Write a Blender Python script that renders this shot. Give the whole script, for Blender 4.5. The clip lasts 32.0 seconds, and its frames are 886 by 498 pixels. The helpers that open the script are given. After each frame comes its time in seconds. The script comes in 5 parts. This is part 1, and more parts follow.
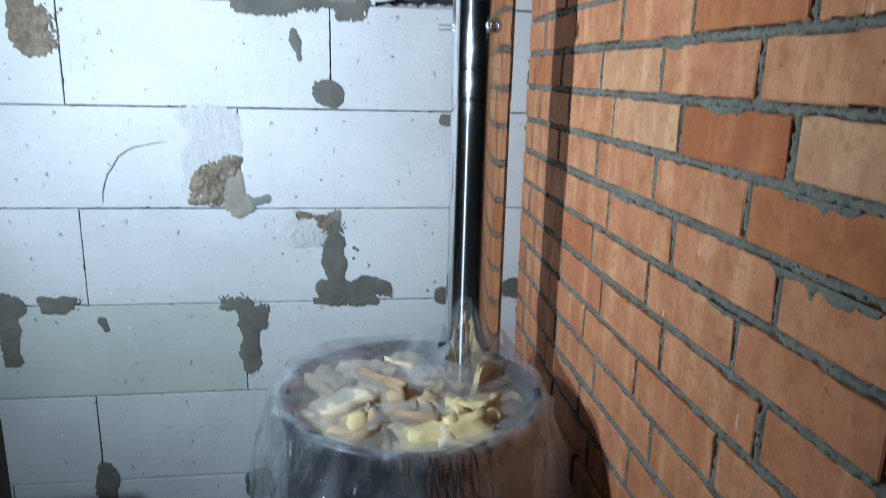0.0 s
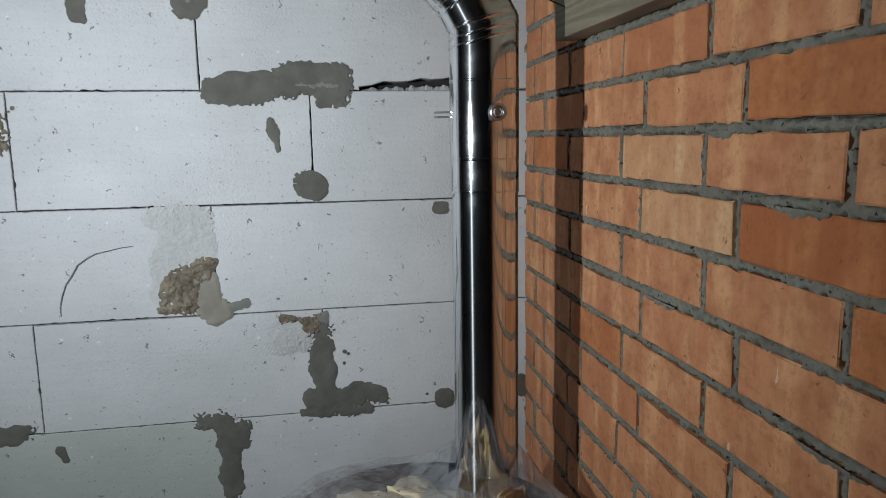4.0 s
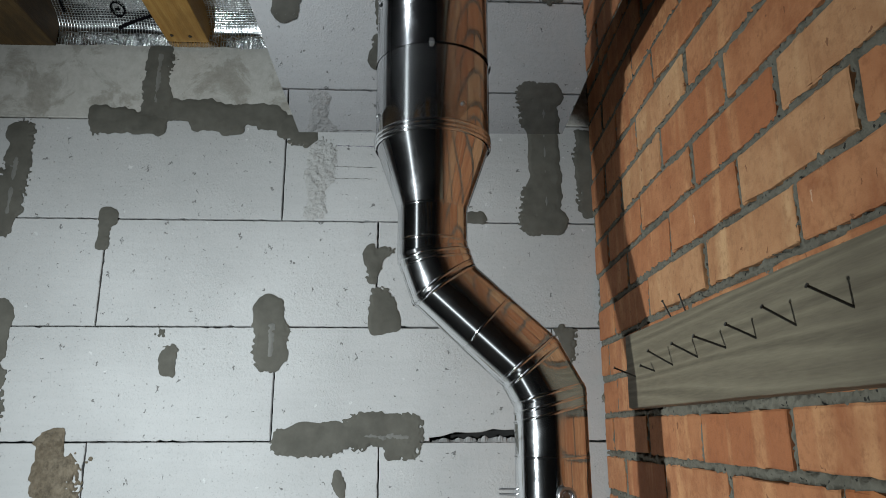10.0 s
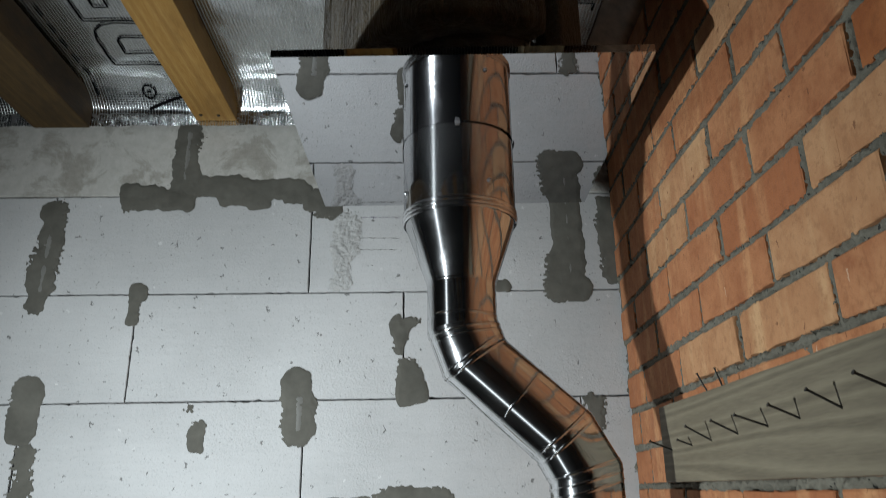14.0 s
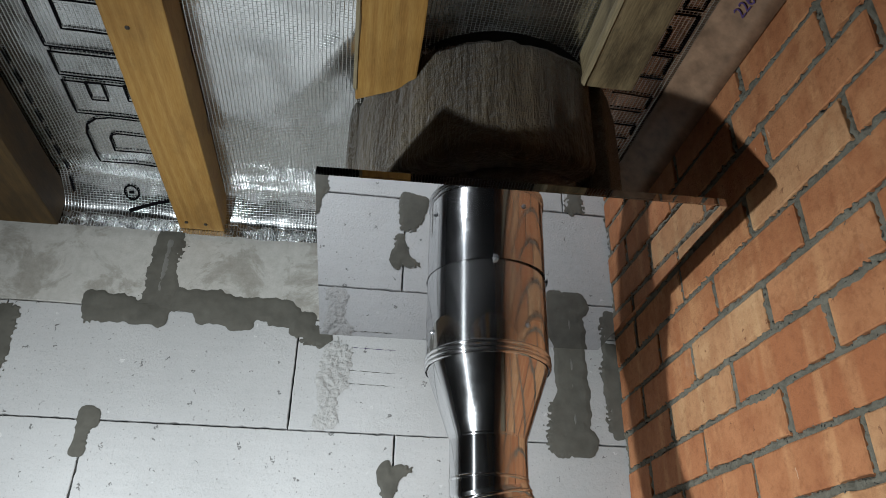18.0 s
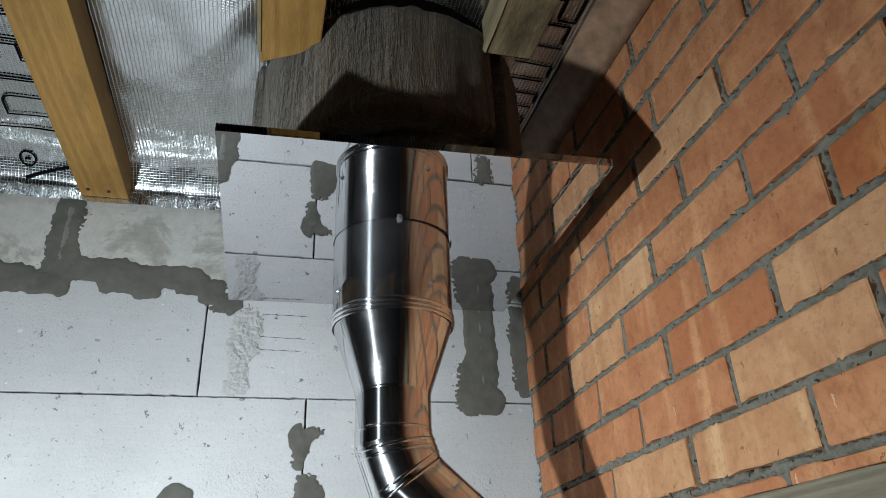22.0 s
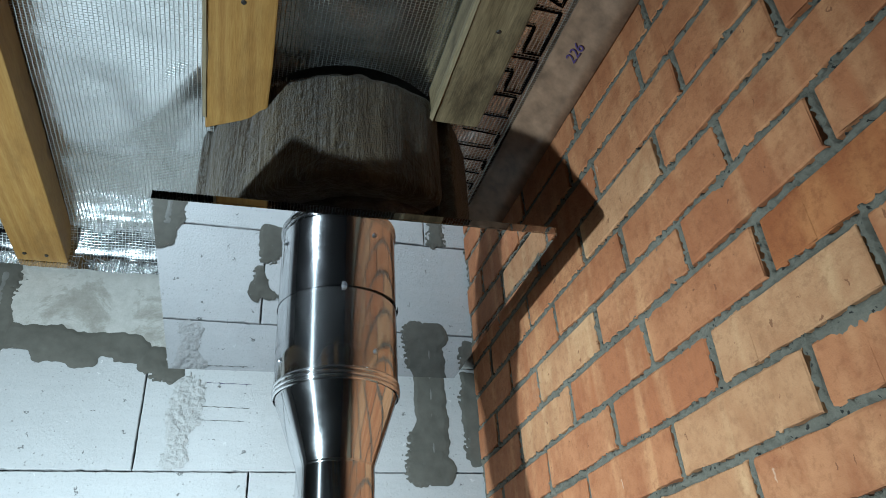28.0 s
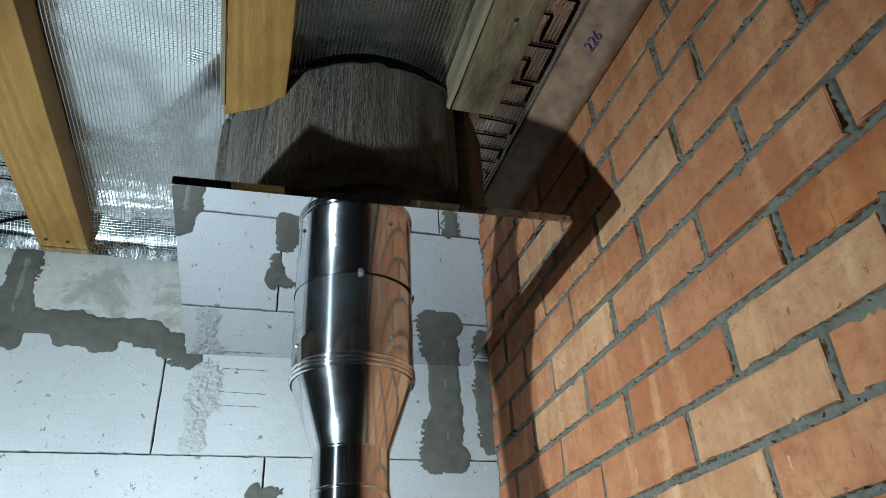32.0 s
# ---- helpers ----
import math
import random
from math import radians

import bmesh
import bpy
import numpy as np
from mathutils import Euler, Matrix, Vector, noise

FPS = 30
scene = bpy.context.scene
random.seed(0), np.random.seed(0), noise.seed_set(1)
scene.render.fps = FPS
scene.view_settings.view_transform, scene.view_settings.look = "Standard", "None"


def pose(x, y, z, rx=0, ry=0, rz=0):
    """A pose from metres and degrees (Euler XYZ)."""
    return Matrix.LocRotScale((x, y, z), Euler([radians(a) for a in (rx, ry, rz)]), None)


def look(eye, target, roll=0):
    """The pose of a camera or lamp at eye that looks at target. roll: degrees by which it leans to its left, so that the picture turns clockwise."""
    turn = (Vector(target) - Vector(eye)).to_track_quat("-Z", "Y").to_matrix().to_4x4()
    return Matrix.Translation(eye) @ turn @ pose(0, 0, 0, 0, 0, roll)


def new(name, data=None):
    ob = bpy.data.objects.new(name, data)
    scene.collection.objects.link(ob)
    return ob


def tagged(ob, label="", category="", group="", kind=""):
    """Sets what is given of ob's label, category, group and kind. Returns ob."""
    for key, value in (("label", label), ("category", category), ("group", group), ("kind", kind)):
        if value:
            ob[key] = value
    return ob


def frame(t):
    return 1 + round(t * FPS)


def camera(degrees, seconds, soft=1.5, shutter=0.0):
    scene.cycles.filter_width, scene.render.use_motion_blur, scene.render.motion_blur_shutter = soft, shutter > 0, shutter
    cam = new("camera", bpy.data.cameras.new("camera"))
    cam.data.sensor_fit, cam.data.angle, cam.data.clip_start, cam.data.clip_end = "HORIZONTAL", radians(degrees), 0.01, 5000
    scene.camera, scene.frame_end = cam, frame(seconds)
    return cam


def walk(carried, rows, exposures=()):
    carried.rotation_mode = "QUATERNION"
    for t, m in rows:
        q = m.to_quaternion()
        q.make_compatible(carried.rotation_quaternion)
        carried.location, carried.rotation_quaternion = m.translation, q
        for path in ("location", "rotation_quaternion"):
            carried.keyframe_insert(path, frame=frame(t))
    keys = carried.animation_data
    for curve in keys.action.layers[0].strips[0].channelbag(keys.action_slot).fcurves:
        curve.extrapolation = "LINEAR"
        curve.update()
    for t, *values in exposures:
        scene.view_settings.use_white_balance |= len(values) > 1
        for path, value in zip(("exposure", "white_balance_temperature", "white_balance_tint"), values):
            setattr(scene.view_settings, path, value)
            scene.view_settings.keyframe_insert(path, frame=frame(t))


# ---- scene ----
cam = camera(64.2, 32.0, soft=0.85, shutter=0.5)
PATH = [
    (0, (0.04, 0.179, 1.473), (0.32, 2.1, 0.991), 1.4),
    (0.5, (0.021, 0.167, 1.502), (0.299, 2.121, 1.179), 0.8),
    (1, (0.026, 0.164, 1.527), (0.305, 2.134, 1.324), 0.0),
    (1.5, (0.028, 0.165, 1.529), (0.306, 2.138, 1.351), 0.4),
    (2, (0.033, 0.171, 1.527), (0.318, 2.142, 1.339), 0.6),
    (2.5, (0.047, 0.183, 1.527), (0.289, 2.16, 1.348), 0.4),
    (4.5, (0.013, 0.394, 1.516), (0.409, 2.326, 1.187), -0.3),
    (5, (0.032, 0.403, 1.535), (0.447, 2.35, 1.341), 1.1),
    (5.5, (0.126, 0.445, 1.569), (0.414, 2.424, 1.541), -1.7),
    (6, (0.128, 0.435, 1.576), (0.272, 2.429, 1.527), -1.0),
    (6.5, (0.117, 0.436, 1.563), (0.265, 2.429, 1.473), -0.3),
    (7, (0.105, 0.446, 1.568), (0.256, 2.438, 1.479), -0.4),
    (7.5, (0.105, 0.445, 1.573), (0.244, 2.44, 1.539), -0.9),
    (8, (0.114, 0.436, 1.618), (0.22, 2.421, 1.835), -2.9),
    (8.5, (0.099, 0.409, 1.653), (0.184, 2.363, 2.071), -2.7),
    (9, (0.087, 0.394, 1.662), (0.158, 2.326, 2.175), -0.7),
    (9.5, (0.084, 0.392, 1.657), (0.175, 2.323, 2.17), -0.3),
    (10, (0.082, 0.396, 1.655), (0.17, 2.331, 2.151), -0.1),
    (10.5, (0.077, 0.4, 1.651), (0.169, 2.341, 2.125), 0.0),
    (11, (0.073, 0.399, 1.655), (0.158, 2.341, 2.128), -0.4),
    (11.5, (0.072, 0.4, 1.65), (0.145, 2.347, 2.103), -0.3),
    (12, (0.072, 0.397, 1.648), (0.153, 2.346, 2.09), -0.6),
    (12.5, (0.076, 0.395, 1.65), (0.168, 2.343, 2.095), -0.8),
    (13, (0.075, 0.393, 1.651), (0.158, 2.334, 2.126), -0.9),
    (13.5, (0.067, 0.39, 1.656), (0.141, 2.323, 2.163), -0.7),
    (14, (0.056, 0.377, 1.685), (0.104, 2.27, 2.33), -1.0),
    (14.5, (0.04, 0.375, 1.678), (0.115, 2.248, 2.373), -0.5),
    (16.5, (0.073, 0.503, 1.704), (0.282, 2.384, 2.349), -0.9),
    (17, (-0.044, 0.486, 1.741), (0.303, 2.319, 2.464), -0.9),
    (17.5, (-0.1, 0.489, 1.757), (0.138, 2.278, 2.618), 2.3),
    (18, (-0.099, 0.485, 1.76), (0.128, 2.226, 2.717), 1.1),
    (18.5, (-0.101, 0.475, 1.741), (0.208, 2.216, 2.675), -1.8),
    (19, (-0.091, 0.473, 1.731), (0.275, 2.209, 2.654), -1.7),
    (19.5, (-0.091, 0.481, 1.726), (0.264, 2.226, 2.636), -1.3),
    (20, (-0.088, 0.472, 1.722), (0.278, 2.209, 2.644), -1.5),
    (20.5, (-0.082, 0.477, 1.717), (0.289, 2.226, 2.613), -1.9),
    (21, (-0.077, 0.472, 1.711), (0.332, 2.214, 2.605), -1.7),
    (21.5, (-0.072, 0.467, 1.716), (0.349, 2.199, 2.624), -2.2),
    (22, (-0.07, 0.467, 1.714), (0.371, 2.193, 2.622), -2.5),
    (22.5, (-0.074, 0.462, 1.714), (0.349, 2.186, 2.636), -1.7),
    (23, (-0.072, 0.468, 1.713), (0.357, 2.194, 2.627), -1.5),
    (23.5, (-0.071, 0.474, 1.711), (0.369, 2.21, 2.602), -1.6),
    (24, (-0.071, 0.527, 1.716), (0.42, 2.31, 2.476), -0.5),
    (24.5, (-0.076, 0.513, 1.719), (0.352, 2.237, 2.639), 0.1),
    (25, (-0.069, 0.483, 1.731), (0.413, 2.145, 2.733), -1.6),
    (25.5, (-0.065, 0.481, 1.735), (0.478, 2.101, 2.774), -4.2),
    (27.5, (-0.042, 0.462, 1.732), (0.519, 2.064, 2.789), -5.5),
    (28, (-0.044, 0.464, 1.731), (0.49, 2.083, 2.778), -4.4),
    (28.5, (-0.045, 0.464, 1.726), (0.477, 2.085, 2.775), -4.1),
    (29, (-0.045, 0.464, 1.726), (0.467, 2.089, 2.774), -3.9),
    (29.5, (-0.045, 0.463, 1.727), (0.465, 2.087, 2.777), -4.1),
    (30, (-0.046, 0.468, 1.722), (0.476, 2.105, 2.746), -3.4),
    (30.5, (-0.049, 0.468, 1.719), (0.451, 2.115, 2.739), -2.8),
    (31, (-0.043, 0.466, 1.723), (0.476, 2.107, 2.742), -3.3),
    (31.5, (-0.046, 0.464, 1.723), (0.455, 2.101, 2.756), -3.3),
    (32, (-0.048, 0.464, 1.723), (0.45, 2.105, 2.752), -3.3),
]
EXPOSURES = [
    (0, 0.62, 5350, 4), (0.5, 0.3, 5950, 5), (1, -0.08, 6150, 6), (2, -0.17, 6150, 7), (5, -0.2, 6200, 8), (7, -0.26, 6100, 6),
    (8, -0.15, 6250, 6), (9, -0.12, 6400, 5), (13, -0.02, 6350, 6), (14, 0.0, 6350, 6), (17, 0.2, 6450, 8), (18, 0.42, 6450, 8),
    (20, 0.49, 6150, 6), (25, 0.53, 6250, 6), (28, 0.90, 5600, -3), (32, 0.77, 5600, -3)]
walk(cam, [(t, look(eye, target, roll)) for t, eye, target, roll in PATH], EXPOSURES)
LAMP_POWER, LAMP_SPREAD, LAMP_AT, LAMP_TO = 15.6, 146, (-0.80, 0.90, 1.55), (-0.05, 1.80, 1.57)

# ---- light ----
world = bpy.data.worlds.new("world")
scene.world = world
world.use_nodes = True
world.node_tree.nodes["Background"].inputs["Color"].default_value = (0.5, 0.55, 0.65, 1)
world.node_tree.nodes["Background"].inputs["Strength"].default_value = 0.01

lamp_data = bpy.data.lights.new("work_lamp", "AREA")
lamp_data.shape, lamp_data.size, lamp_data.size_y = "RECTANGLE", 0.05, 0.05
lamp_data.spread = radians(LAMP_SPREAD)
lamp_data.energy, lamp_data.color = LAMP_POWER, (0.892, 0.957, 1.0)
lamp = new("work_lamp", lamp_data)
lamp.matrix_world = look(LAMP_AT, LAMP_TO)

# ---- materials ----
BOUNCE_CUT = 0.80  # masonry, timber and wool tones darkened alike, so less light bounces into shade


def dulled(*tones):
    return tuple(tuple(c * BOUNCE_CUT for c in tone) for tone in tones)


def material(name):
    m = bpy.data.materials.new(name)
    m.use_nodes = True
    return m, m.node_tree.nodes, m.node_tree.links, m.node_tree.nodes["Principled BSDF"]


def node(nodes, kind, **inputs):
    n = nodes.new(kind)
    for key, value in inputs.items():
        n.inputs[key.replace("_", " ")].default_value = value
    return n


def mapped(nodes, links, scale=(1, 1, 1), space="Object"):
    co = nodes.new("ShaderNodeTexCoord")
    mp = nodes.new("ShaderNodeMapping")
    mp.inputs["Scale"].default_value = scale
    links.new(co.outputs[space], mp.inputs["Vector"])
    return mp.outputs["Vector"]


def world_mapped(nodes, links, scale=(1, 1, 1)):
    geo = nodes.new("ShaderNodeNewGeometry")
    mp = nodes.new("ShaderNodeMapping")
    mp.inputs["Scale"].default_value = scale
    links.new(geo.outputs["Position"], mp.inputs["Vector"])
    return mp.outputs["Vector"]


def wall_plane(nodes, links, across, scale=(1, 1), sway=0.0, turn=0.0):
    """Place on a wall's face as a flat vector: along the wall (X or Y) and height, a little swayed, turned and stretched."""
    geo = nodes.new("ShaderNodeNewGeometry")
    sep = nodes.new("ShaderNodeSeparateXYZ")
    links.new(geo.outputs["Position"], sep.inputs[0])
    flat = nodes.new("ShaderNodeCombineXYZ")
    links.new(sep.outputs[across], flat.inputs[0])
    links.new(sep.outputs["Z"], flat.inputs[1])
    out = flat.outputs[0]
    if sway:
        wob = node(nodes, "ShaderNodeTexNoise", Scale=130.0, Detail=3.0)
        links.new(geo.outputs["Position"], wob.inputs["Vector"])
        add = nodes.new("ShaderNodeVectorMath")
        add.operation = "MULTIPLY_ADD"
        add.inputs[1].default_value = (sway, sway, 0)
        links.new(wob.outputs["Color"], add.inputs[0])
        links.new(out, add.inputs[2])
        out = add.outputs[0]
    mp = nodes.new("ShaderNodeMapping")
    mp.inputs["Rotation"].default_value = (0, 0, radians(turn))
    mp.inputs["Scale"].default_value = (*scale, 1)
    links.new(out, mp.inputs["Vector"])
    return mp.outputs["Vector"]


def spots(nodes, links, vec, freq, limit, size):
    """Scattered spots: cells of a flat pattern past the limit carry one, up to the given share of a cell."""
    cells = node(nodes, "ShaderNodeTexVoronoi", Scale=freq, Randomness=1.0)
    cells.voronoi_dimensions = "2D"
    links.new(vec, cells.inputs["Vector"])
    pick = node(nodes, "ShaderNodeSeparateColor")
    links.new(cells.outputs["Color"], pick.inputs["Color"])
    return maths(nodes, links, "LESS_THAN", cells.outputs["Distance"], ramp(nodes, links, pick.outputs[0], [(limit, (0, 0, 0)), (1.0, (size, size, size))]))


def tex_noise(nodes, links, vec, scale, detail=4.0, rough=0.55):
    n = node(nodes, "ShaderNodeTexNoise", Scale=scale, Detail=detail, Roughness=rough)
    links.new(vec, n.inputs["Vector"])
    return n.outputs["Fac"]


def ramp(nodes, links, fac, stops):
    r = nodes.new("ShaderNodeValToRGB")
    while len(r.color_ramp.elements) < len(stops):
        r.color_ramp.elements.new(0.5)
    for e, (p, c) in zip(r.color_ramp.elements, stops):
        e.position, e.color = p, (c if len(c) == 4 else (*c, 1))
    links.new(fac, r.inputs["Fac"])
    return r.outputs["Color"]


def mix(nodes, links, fac, a, b, mode="MIX"):
    n = nodes.new("ShaderNodeMix")
    n.data_type, n.blend_type = "RGBA", mode
    for value, name in ((fac, 0), (a, 6), (b, 7)):
        if isinstance(value, (int, float)):
            n.inputs[name].default_value = value
        elif isinstance(value, tuple):
            n.inputs[name].default_value = (*value, 1)
        else:
            links.new(value, n.inputs[name])
    return n.outputs[2]


def bump(nodes, links, bsdf, height, strength, distance):
    b = node(nodes, "ShaderNodeBump", Strength=strength, Distance=distance)
    links.new(height, b.inputs["Height"])
    links.new(b.outputs["Normal"], bsdf.inputs["Normal"])
    return b


def maths(nodes, links, op, a, b=0.0):
    n = nodes.new("ShaderNodeMath")
    n.operation = op
    for value, i in ((a, 0), (b, 1)):
        if isinstance(value, (int, float)):
            n.inputs[i].default_value = value
        else:
            links.new(value, n.inputs[i])
    return n.outputs[0]


def aerated_concrete(name, base=(0.595, 0.593, 0.587)):
    m, nodes, links, bsdf = material(name)
    (base,) = dulled(base)
    v = world_mapped(nodes, links)
    broad = tex_noise(nodes, links, v, 2.2, 5)
    fine = tex_noise(nodes, links, v, 90.0, 5, 0.7)
    scrape = tex_noise(nodes, links, world_mapped(nodes, links, (3, 1, 26)), 3.0, 3)
    info = nodes.new("ShaderNodeObjectInfo")
    lo = tuple(c * 0.80 for c in base)
    hi = tuple(min(c * 1.12, 0.9) for c in base)
    col = ramp(nodes, links, broad, [(0.3, lo), (0.7, hi)])
    col = mix(nodes, links, maths(nodes, links, "MULTIPLY", info.outputs["Random"], 0.25), col, tuple(c * 0.85 for c in base))
    col = mix(nodes, links, 0.10, col, ramp(nodes, links, scrape, [(0.35, lo), (0.65, hi)]))
    # open pores, larger knocks, pale crumbs and short slanted scratches
    pit = spots(nodes, links, wall_plane(nodes, links, "X", (1, 1), 0.006), 75.0, 0.78, 0.12)
    col = mix(nodes, links, maths(nodes, links, "MULTIPLY", pit, 0.5), col, (0.20, 0.19, 0.18))
    for vec, freq, limit, size, share, tone in (
            (wall_plane(nodes, links, "X", (0.8, 1.1), 0.022), 21.0, 0.58, 0.060, 0.75, (0.10, 0.097, 0.092)),
            (wall_plane(nodes, links, "X", (1, 0.30), 0.034, 40), 19.0, 0.66, 0.045, 0.8, (0.11, 0.105, 0.10)),
            (wall_plane(nodes, links, "X", (1, 0.34), 0.034, -60), 24.0, 0.78, 0.045, 0.8, (0.11, 0.105, 0.10)),
            (wall_plane(nodes, links, "X", (1, 0.8), 0.02), 26.0, 0.84, 0.08, 0.8, (0.60, 0.60, 0.59))):
        mark = spots(nodes, links, vec, freq, limit, size)
        if tone[0] < 0.5:
            pit = maths(nodes, links, "MAXIMUM", pit, mark)
        col = mix(nodes, links, maths(nodes, links, "MULTIPLY", mark, share), col, tone)
    speck = tex_noise(nodes, links, v, 210.0, 3, 0.7)
    col = mix(nodes, links, ramp(nodes, links, speck, [(0.56, (0, 0, 0)), (0.72, (0.45, 0.45, 0.45))]), col, tuple(c * 0.55 for c in base))
    links.new(col, bsdf.inputs["Base Color"])
    bsdf.inputs["Roughness"].default_value = 0.92
    dimple = maths(nodes, links, "MULTIPLY", tex_noise(nodes, links, v, 170.0, 3, 0.6), ramp(nodes, links, tex_noise(nodes, links, v, 4.0, 3), [(0.48, (0.1, 0.1, 0.1)), (0.62, (1.6, 1.6, 1.6))]))
    h = maths(nodes, links, "SUBTRACT", maths(nodes, links, "ADD", maths(nodes, links, "MULTIPLY", fine, 0.5), maths(nodes, links, "MULTIPLY", dimple, 0.6)), maths(nodes, links, "MULTIPLY", pit, 4.0))
    bump(nodes, links, bsdf, h, 0.85, 0.0024)
    return m


def mortar(name, dark, light, scale=60.0, relief=0.003, strength=0.8, pits="", flecks=0.0, swirl=0.0):
    m, nodes, links, bsdf = material(name)
    dark, light = dulled(dark, light)
    v = world_mapped(nodes, links)
    a = tex_noise(nodes, links, v, 9.0, 6, 0.6)
    b = tex_noise(nodes, links, v, scale, 6, 0.7)
    if swirl:
        # smeared cloudy streaks
        cloud = node(nodes, "ShaderNodeTexNoise", Scale=9.0, Detail=9.0, Roughness=0.68, Distortion=swirl)
        links.new(v, cloud.inputs["Vector"])
        a = ramp(nodes, links, cloud.outputs["Fac"], [(0.36, (0.25, 0.25, 0.25)), (0.46, (0.50, 0.50, 0.50)), (0.50, (0.72, 0.72, 0.72)), (0.64, (0.82, 0.82, 0.82))])
    col = mix(nodes, links, 0.45, ramp(nodes, links, a, [(0.35, dark), (0.68, light)]), ramp(nodes, links, b, [(0.3, dark), (0.7, light)]))
    if pits:
        pit = spots(nodes, links, wall_plane(nodes, links, pits, (1, 1), 0.008), 165.0, 0.82, 0.34)
        col = mix(nodes, links, maths(nodes, links, "MULTIPLY", pit, 0.97), col, (0.018, 0.017, 0.014))
    if flecks:
        crumb = tex_noise(nodes, links, v, 22.0, 6, 0.8)
        col = mix(nodes, links, ramp(nodes, links, crumb, [(0.47, (0, 0, 0)), (0.70, (flecks, flecks, flecks))]), col, tuple(c * 0.35 for c in dark))
    links.new(col, bsdf.inputs["Base Color"])
    bsdf.inputs["Roughness"].default_value = 0.95
    bump(nodes, links, bsdf, b, strength, relief)
    return m


def fired_clay(name, deep, mid, pale):
    m, nodes, links, bsdf = material(name)
    deep, mid, pale = dulled(deep, mid, pale)
    v = world_mapped(nodes, links)
    info = nodes.new("ShaderNodeObjectInfo")
    geo = nodes.new("ShaderNodeNewGeometry")
    pick = maths(nodes, links, "FRACT", maths(nodes, links, "ADD", info.outputs["Random"], geo.outputs["Random Per Island"]))
    tone = ramp(nodes, links, pick, [(0.0, deep), (0.25, mid), (0.75, tuple((a + b) / 2 for a, b in zip(mid, pale))), (1.0, pale)])
    # wire-cut streaks run up the face, in broad and narrow bands
    wide = tex_noise(nodes, links, world_mapped(nodes, links, (1, 10, 0.9)), 2.2, 2, 0.5)
    streak = ramp(nodes, links, wide, [(0.50, (0, 0, 0)), (0.63, (1, 1, 1))])
    col = mix(nodes, links, maths(nodes, links, "MULTIPLY", streak, 0.58), tone, tuple(min(c * k, 0.8) for c, k in zip(pale, (1.25, 1.45, 1.5))))
    blot = tex_noise(nodes, links, v, 16.0, 5, 0.65)
    col = mix(nodes, links, ramp(nodes, links, blot, [(0.42, (0, 0, 0)), (0.66, (0.85, 0.85, 0.85))]), col, tuple(c * 0.88 for c in deep))
    mottle = tex_noise(nodes, links, v, 75.0, 5, 0.7)
    col = mix(nodes, links, ramp(nodes, links, mottle, [(0.36, (0.45, 0.45, 0.45)), (0.50, (0, 0, 0))]), col, tuple(c * 0.66 for c in deep))
    bloom = tex_noise(nodes, links, v, 9.0, 7, 0.75)
    col = mix(nodes, links, ramp(nodes, links, bloom, [(0.62, (0, 0, 0)), (0.76, (0.25, 0.25, 0.25))]), col, (0.44, 0.35, 0.26))
    dust = tex_noise(nodes, links, v, 5.0, 6, 0.7)
    col = mix(nodes, links, ramp(nodes, links, dust, [(0.60, (0, 0, 0)), (0.80, (0.25, 0.25, 0.25))]), col, (0.50, 0.36, 0.25))
    pit = spots(nodes, links, wall_plane(nodes, links, "Y", (1.4, 0.7), 0.02), 34.0, 0.76, 0.10)
    col = mix(nodes, links, maths(nodes, links, "MULTIPLY", pit, 0.75), col, (0.16, 0.06, 0.025))
    cut = spots(nodes, links, wall_plane(nodes, links, "Y", (1, 0.16), 0.01, 12), 24.0, 0.84, 0.045)
    col = mix(nodes, links, maths(nodes, links, "MULTIPLY", cut, 0.55), col, (0.62, 0.45, 0.32))
    links.new(col, bsdf.inputs["Base Color"])
    bsdf.inputs["Roughness"].default_value = 0.88
    grit = tex_noise(nodes, links, v, 140.0, 4, 0.7)
    lines = tex_noise(nodes, links, world_mapped(nodes, links, (1, 60, 3)), 4.0, 3)
    h = maths(nodes, links, "ADD", maths(nodes, links, "MULTIPLY", grit, 0.7), maths(nodes, links, "MULTIPLY", lines, 0.45))
    bump(nodes, links, bsdf, h, 0.8, 0.0026)
    return m


